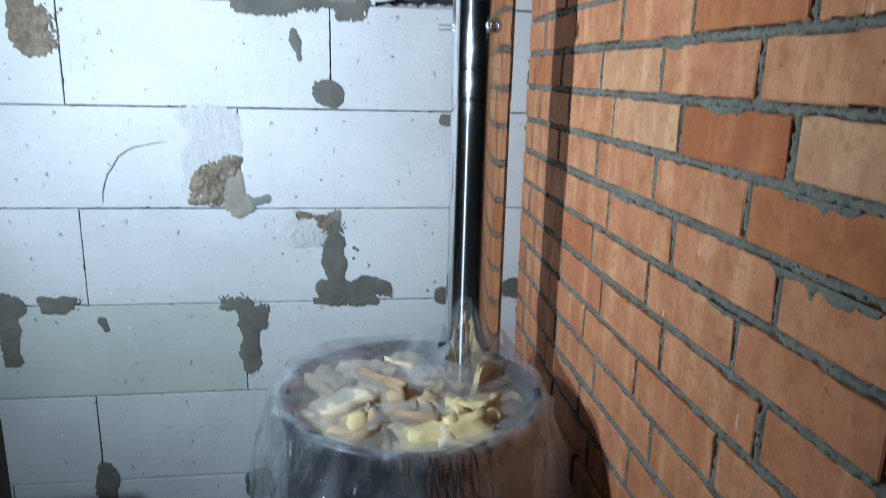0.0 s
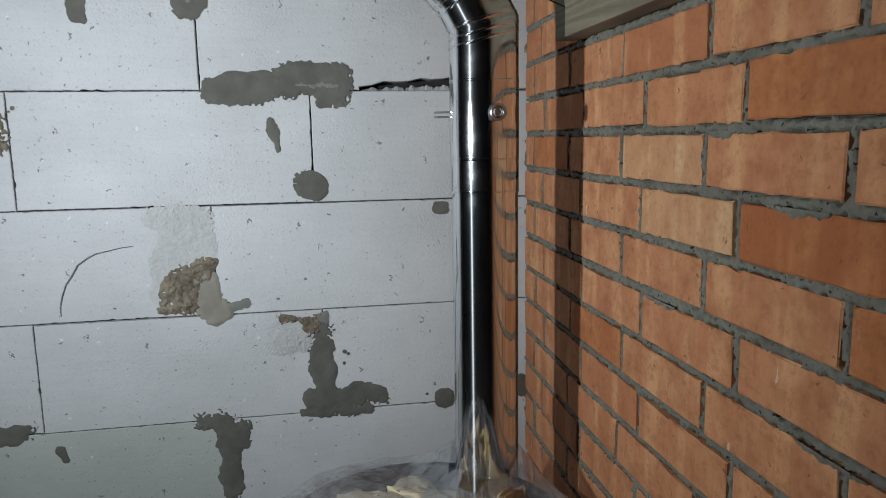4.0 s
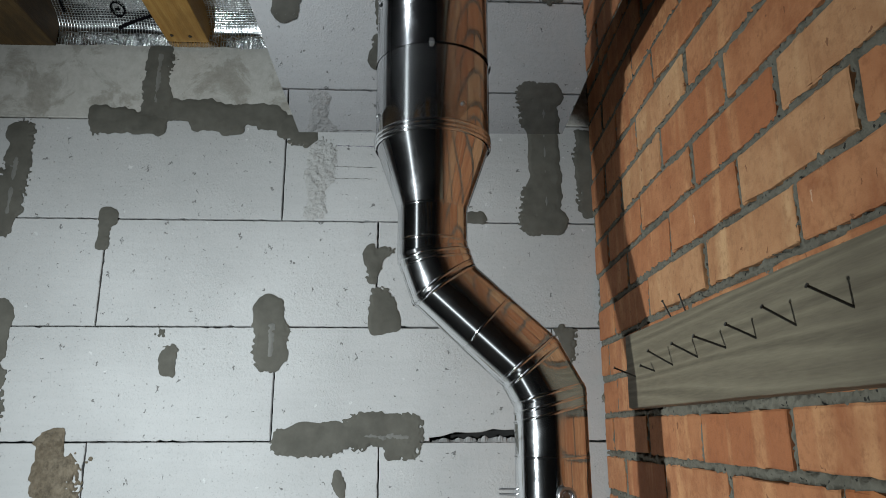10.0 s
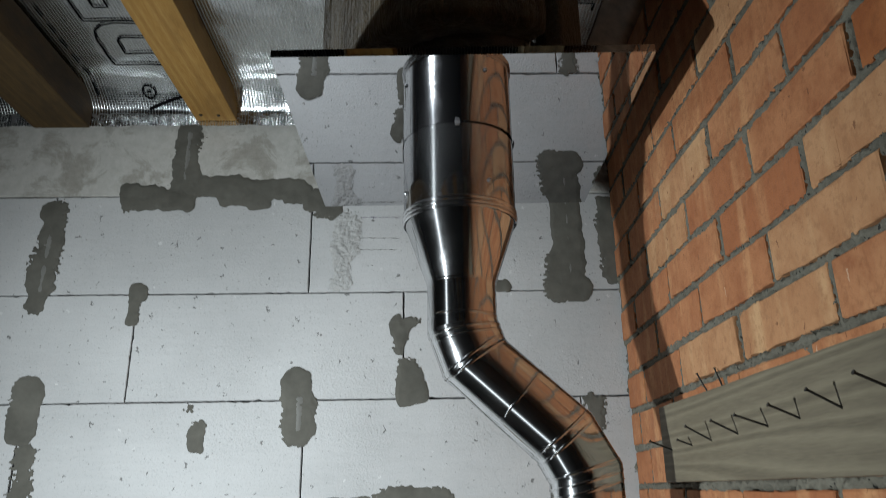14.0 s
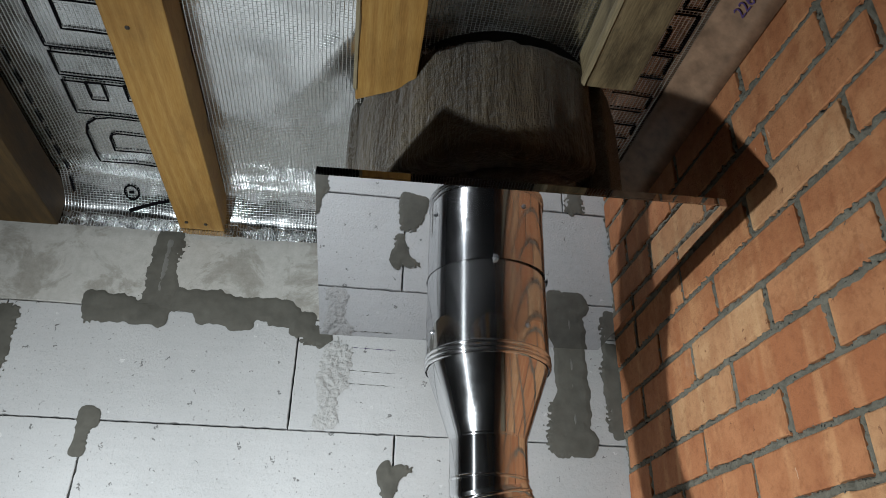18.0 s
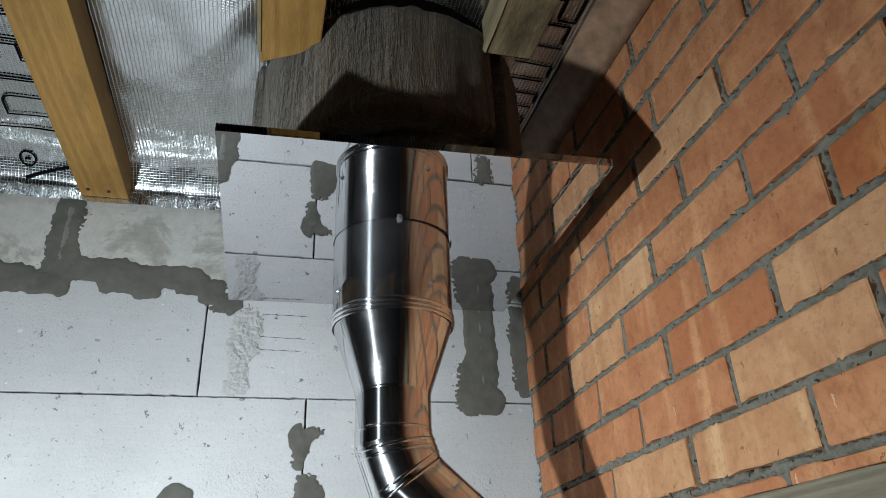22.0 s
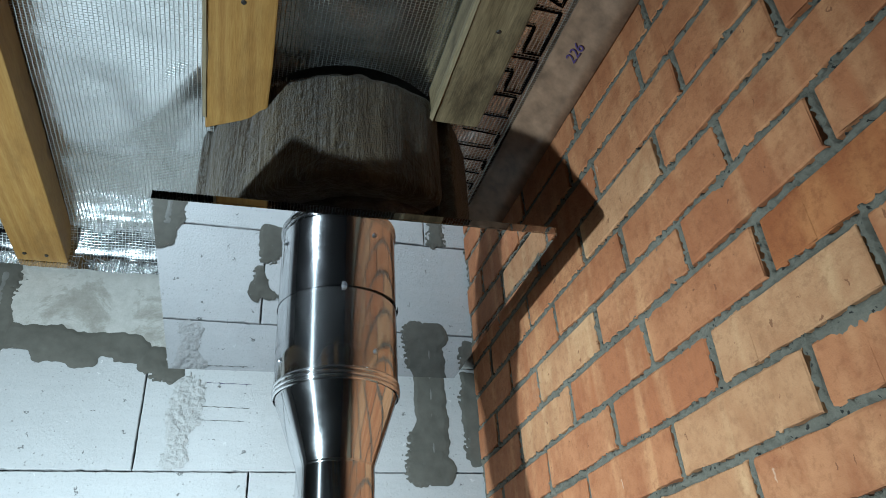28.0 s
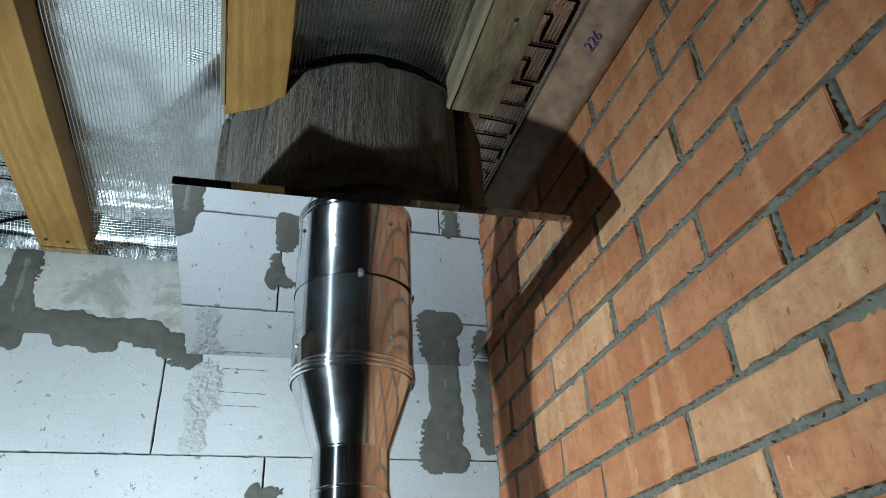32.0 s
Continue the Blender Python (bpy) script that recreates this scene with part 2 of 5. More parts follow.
def timber(name, dark, mid, pale, along="Y", rough=0.7, grain=1.0, knots=True, fibres=0.55, dirt=0.0, bands="", swirl=9.0):
    m, nodes, links, bsdf = material(name)
    dark, mid, pale = dulled(dark, mid, pale)
    s = {"X": (1.2, 16, 16), "Y": (16, 1.2, 16), "Z": (16, 16, 1.2)}[along]
    v = mapped(nodes, links, s)
    ring = node(nodes, "ShaderNodeTexWave", Scale=0.45 * grain, Distortion=swirl, Detail=2.0, Detail_Scale=0.6)
    ring.bands_direction = bands or ("X" if along != "X" else "Z")
    links.new(v, ring.inputs["Vector"])
    fibre = tex_noise(nodes, links, mapped(nodes, links, tuple(c * 13 for c in s)), 2.0, 5)
    col = ramp(nodes, links, ring.outputs["Fac"], [(0.1, mid), (0.7, pale), (1.0, tuple((a + b) / 2 for a, b in zip(dark, mid)))])
    col = mix(nodes, links, fibres, col, ramp(nodes, links, fibre, [(0.3, dark), (0.7, pale)]))
    blot = tex_noise(nodes, links, mapped(nodes, links), 5.0, 5)
    col = mix(nodes, links, ramp(nodes, links, blot, [(0.5, (0, 0, 0)), (0.85, (0.6, 0.6, 0.6))]), col, dark)
    if knots:
        k = node(nodes, "ShaderNodeTexVoronoi", Scale=5.0)
        links.new(mapped(nodes, links, {"X": (0.6, 1, 1), "Y": (1, 0.6, 1), "Z": (1, 1, 0.6)}[along]), k.inputs["Vector"])
        col = mix(nodes, links, ramp(nodes, links, k.outputs["Distance"], [(0.05, (0.8, 0.8, 0.8)), (0.10, (0, 0, 0))]), col, tuple(c * 0.55 for c in dark))
    if dirt:
        grime = tex_noise(nodes, links, mapped(nodes, links, tuple(c ** 0.35 for c in s)), 5.0, 7, 0.72)
        col = mix(nodes, links, ramp(nodes, links, grime, [(0.48, (0, 0, 0)), (0.66, (dirt, dirt, dirt))]), col, tuple(c * 0.4 for c in dark))
    links.new(col, bsdf.inputs["Base Color"])
    bsdf.inputs["Roughness"].default_value = rough
    h = maths(nodes, links, "ADD", fibre, maths(nodes, links, "MULTIPLY", ring.outputs["Fac"], 0.06))
    bump(nodes, links, bsdf, h, 0.35, 0.0015)
    return m


def polished_steel(name, tint=(0.74, 0.74, 0.75), rough=0.05, brushed=0.105, hazy=0.008, smear=0.10):
    """Mirror-finished sheet; brushed gives the share of fine grain that draws a lamp's reflection out into a streak."""
    m, nodes, links, bsdf = material(name)
    nodes.remove(bsdf)
    v = mapped(nodes, links)
    smudge = tex_noise(nodes, links, v, 14.0, 5, 0.7)
    dust = tex_noise(nodes, links, v, 55.0, 5, 0.8)
    colour = mix(nodes, links, ramp(nodes, links, dust, [(0.55, (0, 0, 0)), (0.8, (0.25, 0.25, 0.25))]), tint, tuple(c * 0.8 for c in tint))
    dent = tex_noise(nodes, links, v, 7.0, 2)
    b = node(nodes, "ShaderNodeBump", Strength=0.07, Distance=0.0010)
    links.new(dent, b.inputs["Height"])
    shine = nodes.new("ShaderNodeBsdfAnisotropic")
    links.new(ramp(nodes, links, smudge, [(0.40, (rough, rough, rough)), (0.72, (rough + smear, rough + smear, rough + smear))]), shine.inputs["Roughness"])
    links.new(colour, shine.inputs["Color"])
    links.new(b.outputs["Normal"], shine.inputs["Normal"])
    result = shine.outputs[0]
    if brushed:
        grain = node(nodes, "ShaderNodeBsdfAnisotropic", Roughness=0.38, Anisotropy=0.80)
        tangent = nodes.new("ShaderNodeTangent")
        tangent.direction_type, tangent.axis = "RADIAL", "Z"
        links.new(tangent.outputs[0], grain.inputs["Tangent"])
        links.new(colour, grain.inputs["Color"])
        links.new(b.outputs["Normal"], grain.inputs["Normal"])
        both = nodes.new("ShaderNodeMixShader")
        both.inputs["Fac"].default_value = brushed
        links.new(shine.outputs[0], both.inputs[1])
        links.new(grain.outputs[0], both.inputs[2])
        haze = node(nodes, "ShaderNodeBsdfAnisotropic", Roughness=0.34)
        links.new(colour, haze.inputs["Color"])
        links.new(b.outputs["Normal"], haze.inputs["Normal"])
        three = nodes.new("ShaderNodeMixShader")
        three.inputs["Fac"].default_value = hazy
        links.new(both.outputs[0], three.inputs[1])
        links.new(haze.outputs[0], three.inputs[2])
        result = three.outputs[0]
    links.new(result, nodes["Material Output"].inputs["Surface"])
    return m


def foil_material(name):
    m, nodes, links, bsdf = material(name)
    v = world_mapped(nodes, links)
    bsdf.inputs["Metallic"].default_value = 1.0
    lines = node(nodes, "ShaderNodeTexWave", Scale=44.0, Distortion=0.3, Detail=1.0)
    lines.bands_direction = "X"
    links.new(v, lines.inputs["Vector"])
    cross = node(nodes, "ShaderNodeTexWave", Scale=62.0, Distortion=0.3, Detail=1.0)
    cross.bands_direction = "Y"
    links.new(v, cross.inputs["Vector"])
    cloth = maths(nodes, links, "MAXIMUM", maths(nodes, links, "POWER", lines.outputs["Fac"], 16.0), maths(nodes, links, "MULTIPLY", maths(nodes, links, "POWER", cross.outputs["Fac"], 16.0), 0.75))
    haze = tex_noise(nodes, links, v, 6.0, 5)
    links.new(mix(nodes, links, maths(nodes, links, "MULTIPLY", cloth, 0.35), ramp(nodes, links, haze, [(0.3, (0.66, 0.675, 0.68)), (0.7, (0.77, 0.775, 0.775))]), (0.56, 0.56, 0.55)), bsdf.inputs["Base Color"])
    film = ramp(nodes, links, haze, [(0.3, (0.12, 0.12, 0.12)), (0.7, (0.25, 0.25, 0.25))])
    links.new(mix(nodes, links, cloth, film, (0.38, 0.38, 0.38)), bsdf.inputs["Roughness"])
    crinkle = tex_noise(nodes, links, v, 11.0, 5, 0.6)
    h = maths(nodes, links, "ADD", maths(nodes, links, "MULTIPLY", cloth, 0.65), maths(nodes, links, "MULTIPLY", crinkle, 4.2))
    bump(nodes, links, bsdf, h, 0.30, 0.0019)
    return m


def wool_material(name):
    m, nodes, links, bsdf = material(name)
    v = mapped(nodes, links)
    strand = tex_noise(nodes, links, mapped(nodes, links, (17, 17, 2.0)), 1.0, 6, 0.72)
    broad = tex_noise(nodes, links, v, 38.0, 6, 0.7)
    dark, mid, pale = dulled((0.028, 0.017, 0.006), (0.090, 0.060, 0.023), (0.190, 0.138, 0.064))
    col = ramp(nodes, links, strand, [(0.32, dark), (0.5, mid), (0.72, pale)])
    col = mix(nodes, links, 0.35, col, ramp(nodes, links, broad, [(0.3, dark), (0.7, mid)]))
    links.new(col, bsdf.inputs["Base Color"])
    bsdf.inputs["Roughness"].default_value = 0.9
    bsdf.inputs["Sheen Weight"].default_value = 0.25
    bump(nodes, links, bsdf, maths(nodes, links, "ADD", maths(nodes, links, "MULTIPLY", strand, 2.0), broad), 1.0, 0.018)
    return m


def plain(name, colour, rough=0.7, metal=0.0, vary=0.25, scale=20.0, relief=0.001):
    m, nodes, links, bsdf = material(name)
    n = tex_noise(nodes, links, mapped(nodes, links), scale, 5, 0.6)
    links.new(ramp(nodes, links, n, [(0.3, tuple(c * (1 - vary) for c in colour)), (0.7, tuple(min(c * (1 + vary), 1) for c in colour))]), bsdf.inputs["Base Color"])
    bsdf.inputs["Roughness"].default_value = rough
    bsdf.inputs["Metallic"].default_value = metal
    bump(nodes, links, bsdf, n, 0.3, relief)
    return m


def film_material(name):
    m, nodes, links, bsdf = material(name)
    nodes.remove(bsdf)
    clear = nodes.new("ShaderNodeBsdfTransparent")
    clear.inputs["Color"].default_value = (0.93, 0.94, 0.95, 1)
    gloss = node(nodes, "ShaderNodeBsdfGlossy", Roughness=0.04)
    milk = node(nodes, "ShaderNodeBsdfDiffuse", Color=(0.75, 0.78, 0.80, 1))
    n = tex_noise(nodes, links, mapped(nodes, links, (1, 1, 0.35)), 30.0, 4, 0.6)
    b = node(nodes, "ShaderNodeBump", Strength=1.0, Distance=0.018)
    links.new(n, b.inputs["Height"])
    links.new(b.outputs["Normal"], gloss.inputs["Normal"])
    one = nodes.new("ShaderNodeMixShader")
    links.new(ramp(nodes, links, tex_noise(nodes, links, mapped(nodes, links, (1, 1, 0.4)), 13.0, 4, 0.65), [(0.42, (0.05, 0.05, 0.05)), (0.72, (0.26, 0.26, 0.26))]), one.inputs["Fac"])
    links.new(clear.outputs[0], one.inputs[1])
    links.new(milk.outputs[0], one.inputs[2])
    two = nodes.new("ShaderNodeMixShader")
    two.inputs["Fac"].default_value = 0.32
    links.new(one.outputs[0], two.inputs[1])
    links.new(gloss.outputs[0], two.inputs[2])
    links.new(two.outputs[0], nodes["Material Output"].inputs["Surface"])
    return m


BLOCK = aerated_concrete("aerated_concrete")
GREY = mortar("grey_adhesive", (0.084, 0.080, 0.066), (0.172, 0.164, 0.139), 20.0, 0.0015, 0.5)
# lighter adhesive, brightened to carry the sheen along a trowel streak
GREY_LIGHT = mortar("trowelled_adhesive_sheen", (0.16, 0.157, 0.142), (0.26, 0.255, 0.235), 20.0, 0.001, 0.4)
SAND = mortar("sandy_mortar", (0.10, 0.074, 0.046), (0.34, 0.285, 0.21), 70.0, 0.006, 1.0, flecks=0.9)
SAND_SMOOTH = mortar("trowelled_sand_mortar", (0.225, 0.20, 0.162), (0.335, 0.305, 0.255), 40.0, 0.001, 0.5)
PALE = mortar("scraped_concrete", (0.47, 0.46, 0.445), (0.62, 0.615, 0.60), 55.0, 0.006, 1.0)
# slightly darker, greener tint for the low left blocks
GREY_GREEN = aerated_concrete("grey_green_aerated_concrete", (0.505, 0.525, 0.475))
JOINT = mortar("brick_mortar", (0.118, 0.108, 0.082), (0.260, 0.242, 0.190), 75.0, 0.005, 1.0, "Y")
CLAY = fired_clay("orange_clay", (0.440, 0.154, 0.058), (0.515, 0.207, 0.084), (0.565, 0.258, 0.114))
CLAY_PALE = fired_clay("pale_clay", (0.51, 0.232, 0.100), (0.565, 0.285, 0.131), (0.605, 0.332, 0.164))
CLAY_DEEP = fired_clay("deep_clay", (0.38, 0.112, 0.030), (0.445, 0.148, 0.043), (0.475, 0.175, 0.058))
STEEL = polished_steel("polished_stainless_steel")
MIRROR = polished_steel("mirror_stainless_steel", (0.575, 0.575, 0.59), 0.008, 0.0, smear=0.03)
PINE = timber("yellow_pine", (0.30, 0.138, 0.026), (0.44, 0.235, 0.050), (0.53, 0.315, 0.085), fibres=0.42, dirt=0.35)
GREY_PINE = timber("weathered_pine", (0.095, 0.075, 0.046), (0.175, 0.145, 0.095), (0.255, 0.218, 0.145), grain=1.5, fibres=0.30, bands="Z", swirl=14.0)
GREY_LUMBER = timber("dusty_lumber", (0.075, 0.050, 0.022), (0.180, 0.133, 0.064), (0.33, 0.258, 0.138), grain=0.5, knots=False, dirt=0.85)
PALE_WOOD = timber("pale_splintered_pine", (0.16, 0.12, 0.060), (0.28, 0.22, 0.12), (0.37, 0.30, 0.18), knots=False)
FOIL = foil_material("reinforced_foil")
WOOL = wool_material("mineral_wool")
NAIL = plain("dark_steel", (0.06, 0.055, 0.05), 0.5, 0.7)
ZINC = plain("zinc_steel", (0.45, 0.45, 0.46), 0.35, 1.0)
INK = plain("black_ink", (0.004, 0.004, 0.005), 0.95, vary=0.1)
INK.node_tree.nodes["Principled BSDF"].inputs["Specular IOR Level"].default_value = 0.05
PURPLE = plain("violet_ink", (0.06, 0.03, 0.12), 0.6, vary=0.1)
TAPE = plain("brown_foil_tape", (0.235, 0.148, 0.094), 0.38, scale=34.0, vary=0.35, relief=0.0016)
# weak light on the far joist is put into this brown, beside real dirt
SHADED_JOIST = timber("shaded_joist_brown", (0.042, 0.021, 0.004), (0.085, 0.046, 0.009), (0.128, 0.074, 0.016), dirt=0.6)
GRIMY = mortar("dirty_scraped_concrete", (0.33, 0.31, 0.265), (0.64, 0.625, 0.585), 45.0, 0.003, 0.6, swirl=0.55)
# very dark tone for unseen surfaces, so little light bounces back
LOW_BOUNCE = plain("low_bounce_grey", (0.065, 0.062, 0.058), 0.9, scale=8.0, relief=0.004)
FILM = film_material("clear_stretch_film")
CREAM = plain("cream_foam", (0.52, 0.43, 0.29), 0.8, vary=0.2, scale=30.0, relief=0.004)
FOAM = plain("yellow_foam", (0.52, 0.42, 0.20), 0.8, vary=0.2, scale=30.0, relief=0.004)
TAN = plain("tan_packing", (0.40, 0.30, 0.18), 0.85, vary=0.25, relief=0.004)
BROWN = plain("brown_packing", (0.30, 0.20, 0.11), 0.85, vary=0.3, relief=0.004)
# near black that stands for shade inside the open joint
HOLLOW_SHADE = plain("hollow_shade", (0.018, 0.017, 0.016), 0.95, vary=0.3)
BLACK = plain("black_enamel", (0.02, 0.02, 0.024), 0.35, vary=0.3)
BLUE_BAND = plain("blue_grey_enamel", (0.014, 0.019, 0.034), 0.4)
DARK_WOOD = timber("dark_timber", (0.012, 0.008, 0.005), (0.025, 0.015, 0.009), (0.045, 0.026, 0.015), "Z")

# ---- building helpers ----


def obj(name, bm, mat, smooth=False):
    me = bpy.data.meshes.new(name)
    bm.to_mesh(me)
    bm.free()
    me.materials.append(mat)
    if smooth:
        for p in me.polygons:
            p.use_smooth = True
    return new(name, me)


def part(name, bm, mat, parent, label="", smooth=False):
    ob = obj(name, bm, mat, smooth)
    ob.parent = parent
    if label:
        tagged(ob, label)
    return ob


def thing(name, label, category, at=(0, 0, 0), group="", kind=""):
    e = new(name)
    e.location = at
    e.empty_display_size = 0.05
    return tagged(e, label, category, group, kind)


def box(x0, x1, y0, y1, z0, z1, bevel=0.0, segments=1):
    bm = bmesh.new()
    bmesh.ops.create_cube(bm, size=1, matrix=Matrix.Translation(((x0 + x1) / 2, (y0 + y1) / 2, (z0 + z1) / 2)) @ Matrix.Diagonal((x1 - x0, y1 - y0, z1 - z0, 1)))
    if bevel:
        bmesh.ops.bevel(bm, geom=bm.edges[:], offset=bevel, segments=segments, affect="EDGES", profile=0.6)
    return bm


def roughen(bm, amount, scale, seed=0.0):
    for v in bm.verts:
        v.co += noise.noise_vector(v.co * scale + Vector((seed, seed * 1.7, 3))) * amount
    return bm


def tube(path, radii, n=48, cap=False):
    """Rings of given radius on points of a path, joined into a skin; each ring lies across the path."""
    bm = bmesh.new()
    rings = []
    pts = [Vector(p) for p in path]
    for i, p in enumerate(pts):
        a = pts[max(i - 1, 0)]
        b = pts[min(i + 1, len(pts) - 1)]
        d = (b - a).normalized()
        side = Vector((0, 1, 0)).cross(d)
        side = side.normalized() if side.length > 1e-6 else Vector((1, 0, 0))
        up = d.cross(side)
        rings.append([bm.verts.new(p + (side * math.cos(k * math.tau / n) + up * math.sin(k * math.tau / n)) * radii[i]) for k in range(n)])
    for r, s in zip(rings, rings[1:]):
        for k in range(n):
            bm.faces.new((r[k], r[(k + 1) % n], s[(k + 1) % n], s[k]))
    if cap:
        bm.faces.new(rings[-1])
        bm.faces.new(rings[0][::-1])
    bmesh.ops.recalc_face_normals(bm, faces=bm.faces[:])
    return bm


def rod(a, b, r, n=8):
    return tube([a, b], [r, r], n, True)


# ---- room shell ----
WALL_Y, BRICK_X, ROOM_W, ROOM_S, TOP = 2.0, 0.5, -4.6, -4.4, 2.66
FIRST_BED, COURSE = 1.63, 0.251

# floor, west and south walls and deck are unseen, added dark to limit bounce
floor = tagged(obj("floor", box(ROOM_W, 0.75, ROOM_S, 2.3, -0.15, 0.0), LOW_BOUNCE), "unseen floor slab, darkened to limit bounced light", "floor", kind="structure")
wall_west = tagged(obj("wall_west", box(ROOM_W - 0.2, ROOM_W, ROOM_S, 2.3, 0, 2.8), LOW_BOUNCE), "unseen wall closing the room, darkened to limit bounced light", "wall", kind="structure")
wall_south = tagged(obj("wall_south", box(ROOM_W - 0.2, 0.75, ROOM_S - 0.2, ROOM_S, 0, 2.8), LOW_BOUNCE), "unseen wall closing the room, darkened to limit bounced light", "wall", kind="structure")
wall_north = tagged(obj("wall_north", box(ROOM_W, 0.75, WALL_Y + 0.10, WALL_Y + 0.3, 0, 2.8), LOW_BOUNCE), "aerated concrete block wall with thin grey joints and mortar smears", "wall", kind="structure")
roof_deck = tagged(obj("roof_deck", box(ROOM_W - 0.2, 0.75, ROOM_S - 0.2, 2.3, 2.80, 2.9), LOW_BOUNCE), "unseen deck closing the space above the ceiling foil", "ceiling", kind="structure")

# ---- block wall ----
JOINTS = {-4: -0.605, -3: -0.215, -2: -0.61, -1: -0.219, 0: -0.605, 1: -0.214, 2: -0.612, 3: -0.221, 4: -0.624, 5: -0.224, 6: -0.543}


def block_mesh(w, h, notch):
    """A block's front with slightly worn edges; notch opens its lower edge towards one end."""
    low = [(0, 0), (w, 0)]
    if notch:
        a, b, rise = notch
        low = [(0, 0), (a, 0)] + [(a + (b - a) * i / 9, rise * (0.25 + 0.75 * (i / 9) ** 0.6) + 0.003 * math.sin(i * 4.1)) for i in range(10)] + [(b + 0.004, 0), (w, 0)]
    corners = low + [(w, h), (0, h)]
    outline = []
    for (ax, az), (bx, bz) in zip(corners, corners[1:] + corners[:1]):
        n = max(int(math.hypot(bx - ax, bz - az) / 0.009), 1)
        for s in range(n):
            px, pz = ax + (bx - ax) * s / n, az + (bz - az) * s / n
            dent = chip.uniform(0, 0.0010) + (chip.uniform(0.0008, 0.0026) if chip.random() < 0.05 else 0)
            if s:
                px += (dent if px < 0.001 else -dent if px > w - 0.001 else 0)
                pz += (dent if pz < 0.001 else -dent if pz > h - 0.001 else 0)
            outline.append((px, pz))
    bm = bmesh.new()
    front = [bm.verts.new((x, 0, z)) for x, z in outline]
    face = bm.faces.new(front)
    out = bmesh.ops.extrude_face_region(bm, geom=[face])
    bmesh.ops.translate(bm, verts=[v for v in out["geom"] if isinstance(v, bmesh.types.BMVert)], vec=(0, 0.1, 0))
    bmesh.ops.recalc_face_normals(bm, faces=bm.faces[:])
    edges = [e for e in bm.edges if all(abs(v.co.y) < 1e-6 for v in e.verts)]
    bmesh.ops.bevel(bm, geom=edges, offset=0.0014, segments=1, affect="EDGES", profile=0.7)
    return bm


rng, chip = random.Random(7), random.Random(70)
for k in range(-4, 7):
    z0, z1 = max(FIRST_BED + (k - 3) * COURSE, 0.0), min(FIRST_BED + (k - 2) * COURSE, 2.585)
    x = JOINTS[k] - 0.626 * 5
    while x < 0.52:
        x0, x1 = max(x, ROOM_W), min(x + 0.626, 0.53)
        if x1 - x0 > 0.02:
            gap = 0.0007 + 0.0008 * rng.random()
            notch = (0.345, 0.60, 0.030) if k == 3 and abs(x + 0.221) < 0.01 else None
            b = part("block", block_mesh(x1 - x0 - 2 * gap, z1 - z0 - 2 * gap, notch), GRIMY if k == 6 else GREY_GREEN if k == -1 and x < -0.5 else BLOCK, wall_north)
            b.location = (x0 + gap, WALL_Y + rng.uniform(-0.0006, 0.0012), z0 + gap + rng.uniform(-0.0006, 0.0006))
        x += 0.626


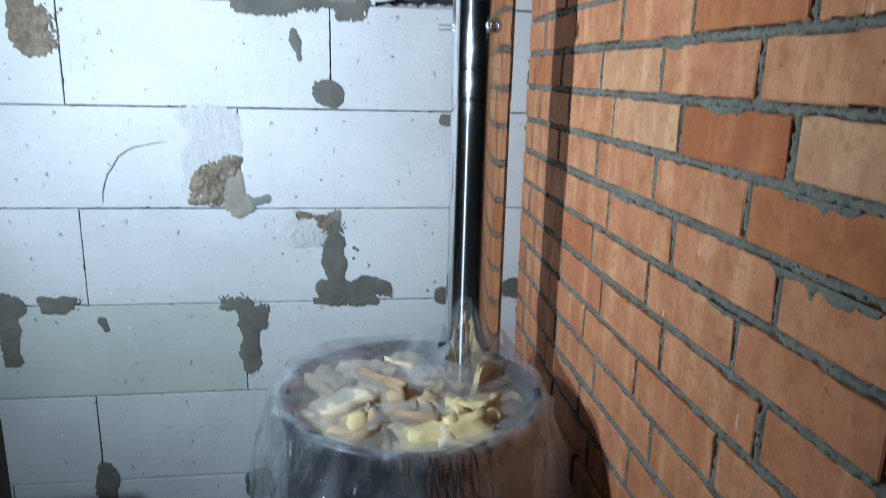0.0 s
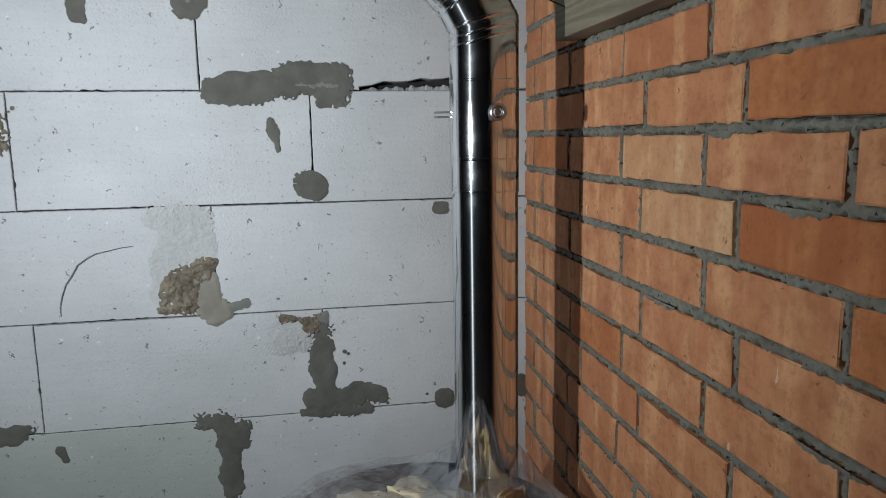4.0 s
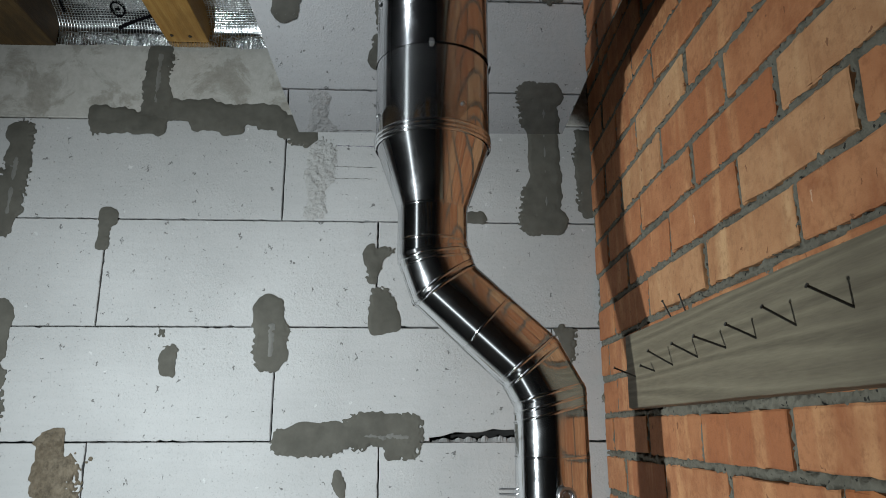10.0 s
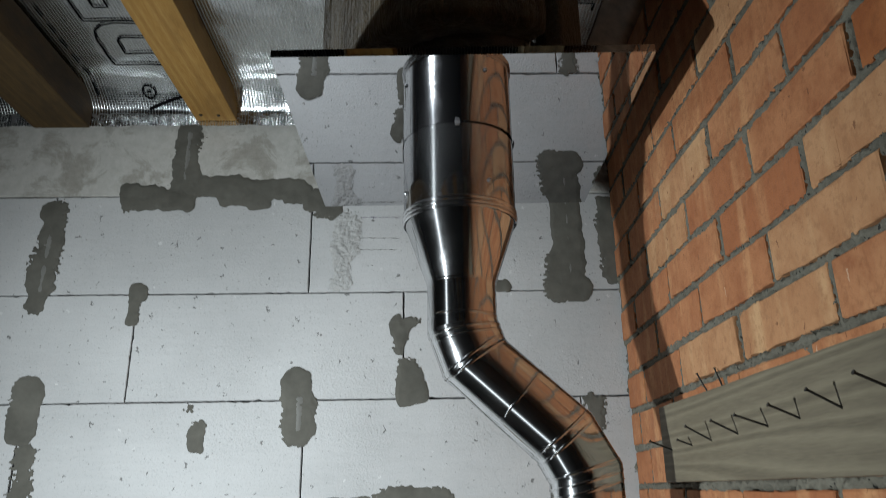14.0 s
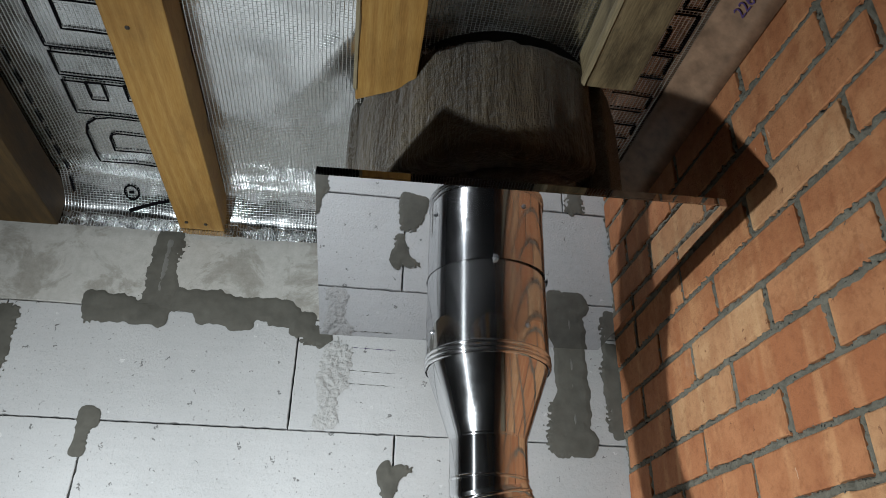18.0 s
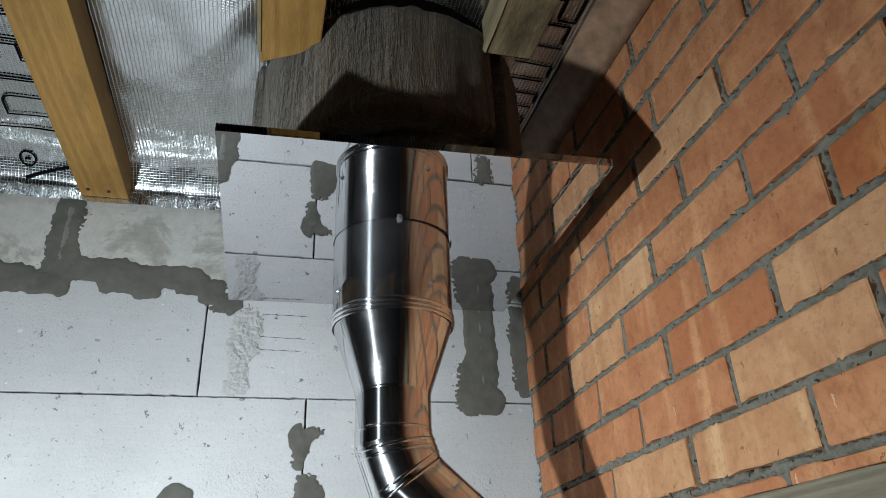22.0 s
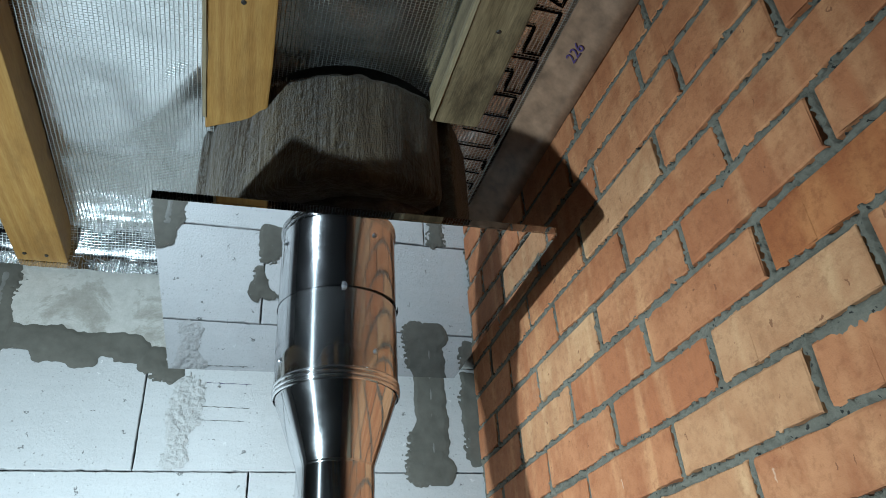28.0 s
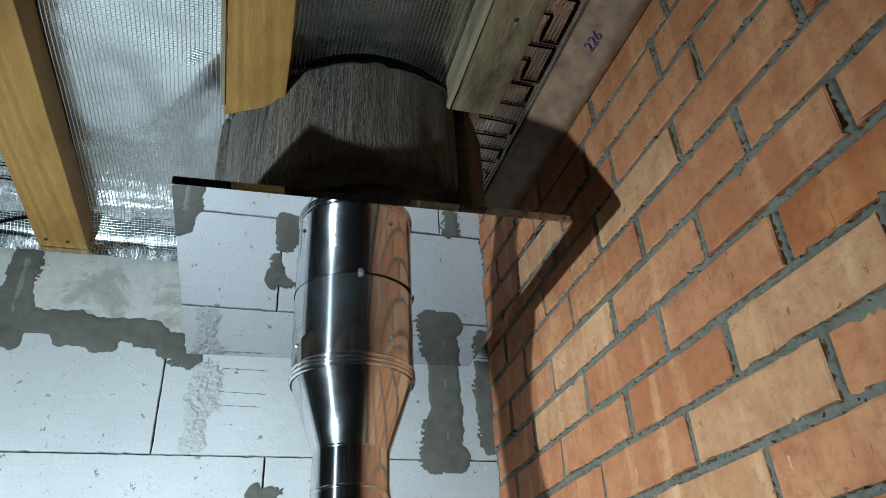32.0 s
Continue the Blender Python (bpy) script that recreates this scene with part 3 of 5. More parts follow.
def smear(name, mat, strokes, lift=0.0, step=0.0026, rough=0.0, ragged=1.0):
    """Mortar spread thinly over the blocks: broad trowel strokes (place, half width, half height, turn) with a ragged, crumbling edge."""
    smear.count += 1
    lift = lift or (0.0004 if mat is PALE else 0.0022)
    seed = smear.count * 5.3
    strokes = [(*b, 0.0)[:5] for b in strokes]
    x0 = min(b[0] - max(b[2:4]) if b[4] else b[0] - b[2] for b in strokes) - 0.02
    x1 = max(b[0] + max(b[2:4]) if b[4] else b[0] + b[2] for b in strokes) + 0.02
    z0 = min(b[1] - max(b[2:4]) if b[4] else b[1] - b[3] for b in strokes) - 0.02
    z1 = max(b[1] + max(b[2:4]) if b[4] else b[1] + b[3] for b in strokes) + 0.02
    nx, nz = int((x1 - x0) / step) + 1, int((z1 - z0) / step) + 1

    def field(x, z):
        """Depth inside the nearest stroke, in metres, less the bite of the ragged edge."""
        total = 0.0
        for cx, cz, rx, rz, turn in strokes:
            u, w = x - cx, z - cz
            if turn:
                c, s = math.cos(radians(turn)), math.sin(radians(turn))
                u, w = u * c + w * s, w * c - u * s
            corner = 0.80 * min(rx, rz)
            dx, dz = abs(u) - rx + corner, abs(w) - rz + corner
            total += math.exp(160 * max(corner - math.hypot(max(dx, 0), max(dz, 0)) - min(max(dx, dz), 0), -0.06))
        p = Vector((x, seed, z))
        bite = 0.0100 * noise.noise(p * 26) + 0.0042 * noise.noise(p * 85)
        bite += 0.030 * noise.noise(p * 150) * max(0, noise.noise(p * 12 + Vector((3, 0, 0))) + 0.08)
        return math.log(total) / 160 + ragged * bite + 0.0010

    grid = [[field(x0 + i * step, z0 + j * step) for j in range(nz)] for i in range(nx)]
    bm = bmesh.new()
    made = {}

    def vert(key, x, z, f):
        if key not in made:
            p = Vector((x, seed, z))
            inside = min(max(f, 0) * 110, 1)
            rise = lift * inside * (0.75 + 0.5 * noise.noise(p * 40))
            if rough:
                rise += rough * inside * (0.55 + noise.noise(p * 95) + 0.8 * noise.noise(p * 190))
            made[key] = bm.verts.new((x, WALL_Y + 0.0006 - 0.0012 - max(rise, 0.0), z))
        return made[key]

    for i in range(nx - 1):
        for j in range(nz - 1):
            ring = [(i, j), (i + 1, j), (i + 1, j + 1), (i, j + 1)]
            if all(grid[a][b] <= 0 for a, b in ring):
                continue
            loop = []
            for (a, b), (c, d) in zip(ring, ring[1:] + ring[:1]):
                fa, fb = grid[a][b], grid[c][d]
                if fa > 0:
                    loop.append(vert((a, b), x0 + a * step, z0 + b * step, fa))
                if (fa > 0) != (fb > 0):
                    s = fa / (fa - fb)
                    key = (min((a, b), (c, d)), max((a, b), (c, d)))
                    loop.append(vert(key, x0 + (a + (c - a) * s) * step, z0 + (b + (d - b) * s) * step, 0))
            if len(loop) > 2:
                bm.faces.new(loop)
    return part(name, bm, mat, wall_north, smooth=True)


smear.count = 0
smear("mortar_smear", GREY, [(-0.238, 1.905, 0.034, 0.046), (-0.232, 1.838, 0.036, 0.055)])
smear("mortar_smear", GREY, [(-0.457, 1.806, 0.017, 0.034), (-0.477, 1.864, 0.009, 0.013)])
smear("mortar_smear", GREY, [(-0.178, 1.630, 0.040, 0.030), (-0.124, 1.637, 0.052, 0.032), (-0.055, 1.642, 0.050, 0.026), (0.024, 1.657, 0.080, 0.034), (0.062, 1.612, 0.034, 0.018), (0.085, 1.648, 0.024, 0.022)])
smear("mortar_smear", GREY, [(-0.073, 1.552, 0.011, 0.018, 14), (-0.064, 1.518, 0.007, 0.026, 12)], ragged=0.5)
smear("mortar_smear", GREY, [(0.013, 1.415, 0.033, 0.029, -20), (-0.008, 1.430, 0.018, 0.016)], ragged=0.7)
smear("sand_patch", SAND, [(-0.668, 1.540, 0.048, 0.054), (-0.687, 1.626, 0.029, 0.032)], rough=0.004, ragged=1.5)
smear("sand_patch", SAND, [(-0.292, 1.180, 0.046, 0.050), (-0.258, 1.228, 0.036, 0.022), (-0.238, 1.246, 0.030, 0.014, 20)], rough=0.005, ragged=1.4)
smear("sand_patch", SAND_SMOOTH, [(-0.235, 1.178, 0.030, 0.056, 6), (-0.212, 1.131, 0.030, 0.022, 20)], 0.004, ragged=0.6)
smear("mortar_smear", GREY_LIGHT, [(-0.176, 1.146, 0.032, 0.010, 14)], ragged=0.6)
smear("mortar_smear", GREY, [(0.018, 1.062, 0.020, 0.040), (0.012, 1.010, 0.032, 0.038), (0.020, 0.950, 0.026, 0.044), (0.040, 0.908, 0.072, 0.024), (0.118, 0.914, 0.050, 0.024, -8), (0.050, 0.876, 0.088, 0.010)])
smear("sand_patch", SAND, [(-0.042, 1.108, 0.040, 0.011, -18), (-0.004, 1.086, 0.022, 0.024)], rough=0.004, ragged=1.3)
smear("mortar_smear", GREY_LIGHT, [(0.022, 1.104, 0.016, 0.020)], ragged=0.7)
smear("scraped_patch", PALE, [(-0.058, 1.066, 0.050, 0.044, 12)], rough=0.0009)
smear("scraped_patch", PALE, [(-0.270, 1.300, 0.058, 0.078), (-0.300, 1.345, 0.060, 0.026, -16), (-0.318, 1.220, 0.036, 0.070)], rough=0.0008)
smear("mortar_smear", GREY, [(-0.684, 0.880, 0.038, 0.020), (-0.652, 0.890, 0.020, 0.014)], ragged=1.4)
smear("mortar_smear", GREY, [(-0.205, 0.775, 0.026, 0.094), (-0.236, 0.872, 0.038, 0.022), (-0.180, 0.832, 0.022, 0.030)], ragged=1.3)
smear("mortar_smear", GREY, [(-0.800, 0.812, 0.024, 0.096), (-0.788, 0.882, 0.028, 0.024)], ragged=1.3)
smear("mortar_smear", GREY, [(-0.570, 0.822, 0.010, 0.022, 22)], ragged=0.6)
smear("mortar_smear", GREY, [(0.306, 1.358, 0.020, 0.016)])
smear("mortar_smear", GREY, [(0.310, 0.890, 0.027, 0.026)], ragged=1.4)
smear("mortar_smear", GREY, [(0.514, 0.903, 0.044, 0.028)])
smear("mortar_smear", GREY, [(-0.602, 0.354, 0.029, 0.071)])
smear("mortar_smear", GREY, [(-0.197, 0.338, 0.04, 0.046)])
smear("mortar_smear", GREY, [(0.008, 1.918, 0.026, 0.052), (0.034, 1.910, 0.018, 0.040, 14)], ragged=0.7)
smear("mortar_smear", GREY, [(-0.006, 2.012, 0.012, 0.030), (0.014, 2.040, 0.010, 0.026, -20), (-0.014, 2.056, 0.010, 0.024)], ragged=1.4)
smear("mortar_smear", GREY, [(-0.625, 2.137, 0.020, 0.023), (-0.630, 2.090, 0.013, 0.032)], ragged=0.7)
smear("mortar_smear", GREY, [(-0.850, 2.310, 0.030, 0.062), (-0.852, 2.196, 0.033, 0.070), (-0.862, 2.112, 0.024, 0.026)])
smear("mortar_smear", GREY, [(-0.543, 2.495, 0.030, 0.100), (-0.541, 2.430, 0.036, 0.046)])
smear("mortar_smear", GREY, [(-0.625, 2.392, 0.076, 0.017, -6), (-0.648, 2.362, 0.040, 0.018), (-0.559, 2.366, 0.046, 0.024), (-0.450, 2.408, 0.070, 0.028), (-0.330, 2.400, 0.085, 0.026), (-0.418, 2.370, 0.036, 0.016), (-0.352, 2.366, 0.028, 0.022), (-0.262, 2.388, 0.036, 0.024)])
smear("mortar_smear", GREY, [(-0.214, 2.368, 0.026, 0.034), (-0.190, 2.342, 0.030, 0.017), (-0.168, 2.350, 0.020, 0.012)])
smear("mortar_smear", GREY, [(0.401, 2.310, 0.037, 0.130), (0.386, 2.185, 0.043, 0.046), (0.396, 2.132, 0.055, 0.030), (0.392, 2.430, 0.050, 0.040)], ragged=0.8)
smear("mortar_smear", GREY, [(0.500, 2.262, 0.024, 0.114)])
smear("mortar_smear", GREY, [(-0.842, 1.868, 0.036, 0.072)])
smear("mortar_smear", GREY, [(-0.824, 1.722, 0.019, 0.076)], ragged=1.3)
smear("mortar_smear", GREY, [(0.229, 2.147, 0.023, 0.013)])
smear("mortar_smear", GREY, [(0.436, 1.843, 0.023, 0.044)])
smear("scraped_patch", PALE, [(-0.138, 2.275, 0.032, 0.056), (-0.146, 2.196, 0.024, 0.056)], rough=0.0028, ragged=1.5)

# stray crumbs of mortar beside the larger smears
rng = random.Random(31)
for cx_, cz_, spread, count in ((-0.238, 1.265, 0.035, 7), (-0.300, 1.165, 0.050, 9), (0.072, 1.012, 0.016, 3), (-0.660, 1.545, 0.06, 9), (-0.03, 1.085, 0.05, 4), (0.315, 0.90, 0.03, 4), (0.0, 2.03, 0.03, 4)):
    for i in range(count):
        size = rng.uniform(0.0014, 0.0040)
        smear("mortar_crumb", SAND if cz_ < 1.7 and cz_ > 1.05 else GREY, [(cx_ + rng.gauss(0, spread * 0.7), cz_ + rng.gauss(0, spread * 0.6), size, size * rng.uniform(0.6, 1.5), rng.uniform(0, 90))], 0.0012, 0.0014, ragged=0.4)

# raised trowel streaks; on the last one the lighter grey paints a sheen
for streak in ((-0.232, 1.850, 0.010, 0.042), (-0.543, 2.490, 0.009, 0.070), (0.030, 1.641, 0.055, 0.006), (-0.852, 2.220, 0.008, 0.085), (0.404, 2.26, 0.004, 0.100)):
    smear("trowel_streak_sheen", GREY_LIGHT, [streak], 0.0036, ragged=0.35)


# ---- brick wall ----
BED, RISE, PITCH = 1.287, 0.0795, 0.2495
wall_east = thing("wall_east", "orange hollow clay brick wall with rough grey mortar joints", "wall", kind="structure")
PHASE = {-3: 1.342, -2: 1.409, -1: 1.344, 0: 1.421, 1: 1.353, 2: 1.429, 3: 1.348, 4: 1.426, 5: 1.37, 6: 1.43, 7: 1.361, 8: 1.485, 9: 1.373, 10: 1.495, 11: 1.368, 12: 1.50, 13: 1.366, 14: 1.283, 15: 1.36, 16: 1.31}
TIGHT = 0.0022  # the courses close up a little above the plank


def bed_height(k):
    return BED + k * RISE - TIGHT * max(0, k - 8)


def falls_back(y):
    """The wall leans away a little over its last bricks before the corner."""
    return 0.016 * min(max((y - 1.55) / 0.45, 0), 1)


def course_at(z):
    f = (z - BED) / RISE
    return f if f < 8 else 8 + (z - BED - 8 * RISE) / (RISE - TIGHT)


TONES = [(13, 1.21, "pale"), (10, 0.88, "deep"), (8, 1.10, "pale"), (9, 1.02, "pale"), (1, 0.74, "pale"), (1, 0.97, "deep"), (0, 0.80, "deep"), (1, 1.23, "pale"), (2, 1.29, "pale"), (7, 1.23, "pale"), (7, 1.48, "pale"), (3, 0.96, "deep"), (-2, 1.48, "deep"), (2, 1.80, "deep"), (10, 1.55, "pale"), (11, 1.5, "pale")]


def tone_at(k, y0, y1):
    for course, y, kind in TONES:
        if course == k and y0 <= y <= y1:
            return CLAY_PALE if kind == "pale" else CLAY_DEEP
    return None


def brick_mesh(seed, length, height=0.0665):
    """A worn brick: corners rounded unevenly, its face slightly warped and chipped along the edges."""
    r = random.Random(seed)
    bm = bmesh.new()
    nu, nv = 13, 4
    us = [0, 0.008] + sorted(r.uniform(0.02, 0.98) for _ in range(9)) + [1 - 0.008, 1]
    vs = [0, 0.035, 0.965, 1]
    grid = []
    for i, u in enumerate(us):
        col = []
        for j, v in enumerate(vs):
            edge = (i in (0, nu - 1)) + (j in (0, nv - 1))
            depth = (0.0, 0.0016, 0.0035)[edge] + r.uniform(0, 0.0008)
            bite = r.uniform(0, 0.003) if edge and r.random() < 0.12 else 0.0
            depth += bite * 0.7
            y = u * length + (r.uniform(-0.0013, 0.0013) + (bite if i == 0 else -bite if i == nu - 1 else 0) if edge else 0)
            z = v * height + (r.uniform(-0.0013, 0.0013) + (bite if j == 0 else -bite if j == nv - 1 else 0) if edge else 0)
            col.append(bm.verts.new((depth, y, z)))
        grid.append(col)
    for i in range(nu - 1):
        for j in range(nv - 1):
            bm.faces.new((grid[i][j], grid[i][j + 1], grid[i + 1][j + 1], grid[i + 1][j]))
    rim = [grid[i][0] for i in range(nu)] + [grid[nu - 1][j] for j in range(1, nv)] + [grid[i][nv - 1] for i in range(nu - 2, -1, -1)] + [grid[0][j] for j in range(nv - 2, 0, -1)]
    back = [bm.verts.new((0.06, v.co.y, v.co.z)) for v in rim]
    for a, (p, q) in enumerate(zip(rim, rim[1:] + rim[:1])):
        bm.faces.new((p, q, back[(a + 1) % len(back)], back[a]))
    return bm


def brick_data(seed, length, mat):
    bm = brick_mesh(seed, length)
    me = bpy.data.meshes.new("brick")
    bmesh.ops.recalc_face_normals(bm, faces=bm.faces[:])
    bm.to_mesh(me)
    bm.free()
    me.materials.append(mat)
    return me


STOCK = {}
rest = bmesh.new()
rng = random.Random(11)
for k in range(-16, 18):
    z = bed_height(k) + (0.0065 if k < 8 else 0.0054)
    phase = PHASE.get(k, 1.35 if k % 2 else 1.42)
    i0 = -int((phase - ROOM_S) / PITCH) - 1
    for i in range(i0, 4):
        y = phase + i * PITCH
        y0, y1 = max(y + 0.0065, ROOM_S), min(y + PITCH - 0.0065, 1.9975)
        if y1 - y0 < 0.03 or z + 0.067 > 2.72:
            continue
        shape = rng.randrange(9)
        jx, jz = rng.uniform(-0.0025, 0.0015), rng.uniform(-0.0015, 0.0015)
        if y0 > 0.35 and z > 0.62:
            tone = tone_at(k, y0, y1) or CLAY
            key = (shape, round(y1 - y0, 3), tone.name)
            if key not in STOCK:
                STOCK[key] = brick_data(shape, y1 - y0, tone)
            b = new("brick", STOCK[key])
            b.parent = wall_east
            b.location = (BRICK_X + jx + falls_back(y0), y0, z + jz)
            b.rotation_euler.z = -math.atan2(falls_back(y1) - falls_back(y0), y1 - y0)
        else:
            bmesh.ops.create_cube(rest, size=1, matrix=Matrix.Translation((BRICK_X + 0.03 + jx, (y0 + y1) / 2, z + 0.033 + jz)) @ Matrix.Diagonal((0.06, y1 - y0, 0.066, 1)))
tagged(part("brick_rest", rest, CLAY, wall_east), kind="stuff")


def joint_gap(y, z):
    """Distance from a place on the wall face to the middle of the nearest mortar joint."""
    f = course_at(z)
    k = math.floor(f)
    up = abs(f - round(f)) * RISE
    phase = PHASE.get(k, 1.35 if k % 2 else 1.42)
    g = (y - phase) / PITCH
    side = (g - round(g)) * PITCH
    return min(up, abs(side)), (side if abs(side) < up else 0.0)


NY, NZ, STEP = 500, 698, 0.0027
ny = 0.65 + STEP * np.arange(NY)
nz = 0.775 + STEP * np.arange(NZ)
verts = []
for y in ny:
    for z in nz:
        p = Vector((0, y, z))
        coarse, fine = noise.noise(p * 26), noise.noise(p * 95)
        edge, side = joint_gap(y + 0.002 * noise.noise(p * 60), z + 0.0025 * noise.noise(p * 47 + Vector((4, 0, 0))))
        lap = 0.0068 + 0.0036 * noise.noise(p * 19 + Vector((0, 0, 7))) + 0.0030 * noise.noise(p * 70)
        t = min(max((edge - lap) / 0.0035, 0), 1)
        crack = max(0, noise.noise(p * 135 + Vector((9, 0, 0))) + 0.04 - 0.45 * noise.noise(p * 9)) if 0.0040 < edge < 0.0110 else 0
        t += min(crack * 5.0, 1.4)
        if -0.0085 < side < -0.0045 and noise.noise(Vector((1, y * 9, z * 14))) > -0.1:
            t += 1.2  # the upright joints have shrunk away from one side
        verts.append((BRICK_X + falls_back(y) + 0.0016 + 0.0028 * coarse + 0.0034 * fine + 0.016 * t * t, min(y, 1.9995), z))
faces = [(i * NZ + j, i * NZ + j + 1, (i + 1) * NZ + j + 1, (i + 1) * NZ + j) for i in range(NY - 1) for j in range(NZ - 1)]
me = bpy.data.meshes.new("mortar_bed")
me.from_pydata(verts, [], faces)
me.materials.append(JOINT)
for p in me.polygons:
    p.use_smooth = True
bed = new("mortar_bed", me)
bed.parent = wall_east
part("mortar_core", box(BRICK_X + 0.03, BRICK_X + 0.25, ROOM_S, 2.0, 0, 2.8), JOINT, wall_east)

# thin films of mortar left on the brick faces beside some joints
rng = random.Random(53)
for y, z, half, drop in ((0.78, 1.255, 0.085, 0.016), (0.93, 1.18, 0.05, 0.010), (1.12, 1.505, 0.05, 0.009), (1.28, 1.262, 0.045, 0.010), (0.90, 2.015, 0.07, 0.012), (1.20, 2.175, 0.06, 0.010), (1.02, 2.245, 0.05, 0.010), (1.42, 2.095, 0.04, 0.008), (1.00, 1.425, 0.05, 0.010), (0.80, 1.345, 0.06, 0.012)):
    k = round(course_at(z))
    top, n = bed_height(k), 46
    verts, faces = [], []
    for i in range(n):
        yy = y - half + 2 * half * i / (n - 1)
        edge = math.sin(math.pi * i / (n - 1)) ** 0.5
        reach = 0.006 + drop * edge * max(0.1, 0.7 + 0.9 * noise.noise(Vector((yy * 55, z, 3))) + 0.5 * noise.noise(Vector((yy * 160, z, 5))))
        for j in range(5):
            zz = top - 0.004 - (reach - 0.004) * j / 4
            verts.append((BRICK_X - 0.0030 - 0.0008 * noise.noise(Vector((yy * 90, zz * 90, 1))) + 0.0030 * (j / 4) ** 3 + falls_back(yy), yy, zz))
    faces = [(i * 5 + j, i * 5 + j + 1, (i + 1) * 5 + j + 1, (i + 1) * 5 + j) for i in range(n - 1) for j in range(4)]
    me = bpy.data.meshes.new("mortar_film")
    me.from_pydata(verts, [], faces)
    me.materials.append(JOINT)
    for p in me.polygons:
        p.use_smooth = True
    new("mortar_film", me).parent = wall_east

# mortar squeezed out of the corner between the two walls
verts, faces, NC = [], [], 7
for i in range(640):
    z = 0.55 + 0.0032 * i
    for j in range(NC):
        a = j / (NC - 1)
        p = Vector((a * 0.6, 3.0, z))
        w = 0.0005 + 0.010 * max(0, noise.noise(Vector((2, 1, z * 16)))) + 0.008 * max(0, noise.noise(Vector((7, 1, z * 60))))
        bulge = 0.003 * noise.noise(p * 50)
        verts.append((BRICK_X + 0.020 - w * (1 - a) * 1.1 - 0.25 * w * math.sin(math.pi * a) - bulge * min(1, w * 120), WALL_Y + 0.004 - w * a * 1.5 - 0.25 * w * math.sin(math.pi * a) - bulge * min(1, w * 120), z))
faces = [(i * NC + j, i * NC + j + 1, (i + 1) * NC + j + 1, (i + 1) * NC + j) for i in range(639) for j in range(NC - 1)]
me = bpy.data.meshes.new("corner_mortar")
me.from_pydata(verts, [], faces)
me.materials.append(JOINT)
new("corner_mortar", me).parent = wall_east

# ---- ceiling foil and joists ----
bm = bmesh.new()
xs = [ROOM_W + 0.1 * i for i in range(45)]
xs = [x for x in xs if x < -1.3] + [-1.3 + 0.010 * i for i in range(182)]
fy = [ROOM_S + 0.1 * i for i in range(60)]
fy = [y for y in fy if y < 0.2] + [0.2 + 0.0125 * i for i in range(128)] + [1.8 + 0.0062 * i for i in range(30)] + [1.985]
def foil_height(x, y):
    """The foil sags a little between the joists, creases near the walls and falls to the brick wall."""
    p = Vector((x, y, 0))
    sag = 0.010 * noise.noise(Vector((x * 3.2, y * 1.3, 5))) + 0.002 * noise.noise(p * 14)
    sag -= 0.022 * abs(noise.noise(Vector((x * 3 + y * 4, y * 3 - x * 5, 2)))) * max(0, 1 - math.hypot(x + 0.25, y - 1.55) / 0.3)
    fold = 0.006 * noise.noise(Vector((x * 5, y * 22, 9))) * max(0, min(1, (y - 1.72) / 0.15))
    near = max(0, min(1, (y - 1.84) / 0.08))
    fold += near * (0.0016 * noise.noise(Vector((x * 18, y * 60, 4))) + 0.0005 * noise.noise(Vector((x * 60, y * 90, 6))))
    # a pulled crease beside the cut joist, and ripples between the two short ones
    away = (y - 1.42) * 0.55 + (x + 0.16) * 0.84
    fold -= 0.016 * math.exp(-((away / 0.030) ** 2)) * max(0, 1 - abs(x + 0.20) / 0.14) * max(0, 1 - abs(y - 1.42) / 0.22)
    fold += 0.0050 * noise.noise(Vector((x * 9 + y * 6, y * 30, 12))) * max(0, 1 - abs(x - 0.10) / 0.16) * max(0, 1 - abs(y - 1.22) / 0.25)
    z = TOP + 0.006 + sag + fold - 0.05 * max(0, (y - 1.90) / 0.085) ** 2
    return z


rows, HOLE = [], 0.203
for x in xs:
    col = [bm.verts.new((x, y, foil_height(x, y))) for y in fy]
    # the sheet turns down against the wall
    for j in range(1, 5):
        p = Vector((x * 30, j * 2.0, 1))
        col.append(bm.verts.new((x, 1.990 - 0.006 * abs(noise.noise(p)), TOP - 0.045 - 0.0105 * j + 0.004 * noise.noise(p * 0.6))))
    for v in col:
        d = Vector((v.co.x - 0.125, v.co.y - 1.55, 0))
        if HOLE - 0.010 < d.length < HOLE + 0.006:
            v.co += d.normalized() * (HOLE - d.length)
    rows.append(col)
for i in range(len(rows) - 1):
    for j in range(len(rows[0]) - 1):
        # cut out round the flue
        if all(math.hypot(v.co.x - 0.125, v.co.y - 1.55) < HOLE + 1e-4 for v in (rows[i][j], rows[i + 1][j], rows[i + 1][j + 1], rows[i][j + 1])):
            continue
        bm.faces.new((rows[i][j], rows[i + 1][j], rows[i + 1][j + 1], rows[i][j + 1]))
ceiling = tagged(obj("ceiling", bm, FOIL, True), "silver reinforced foil membrane stretched over ceiling joists", "ceiling", kind="structure")


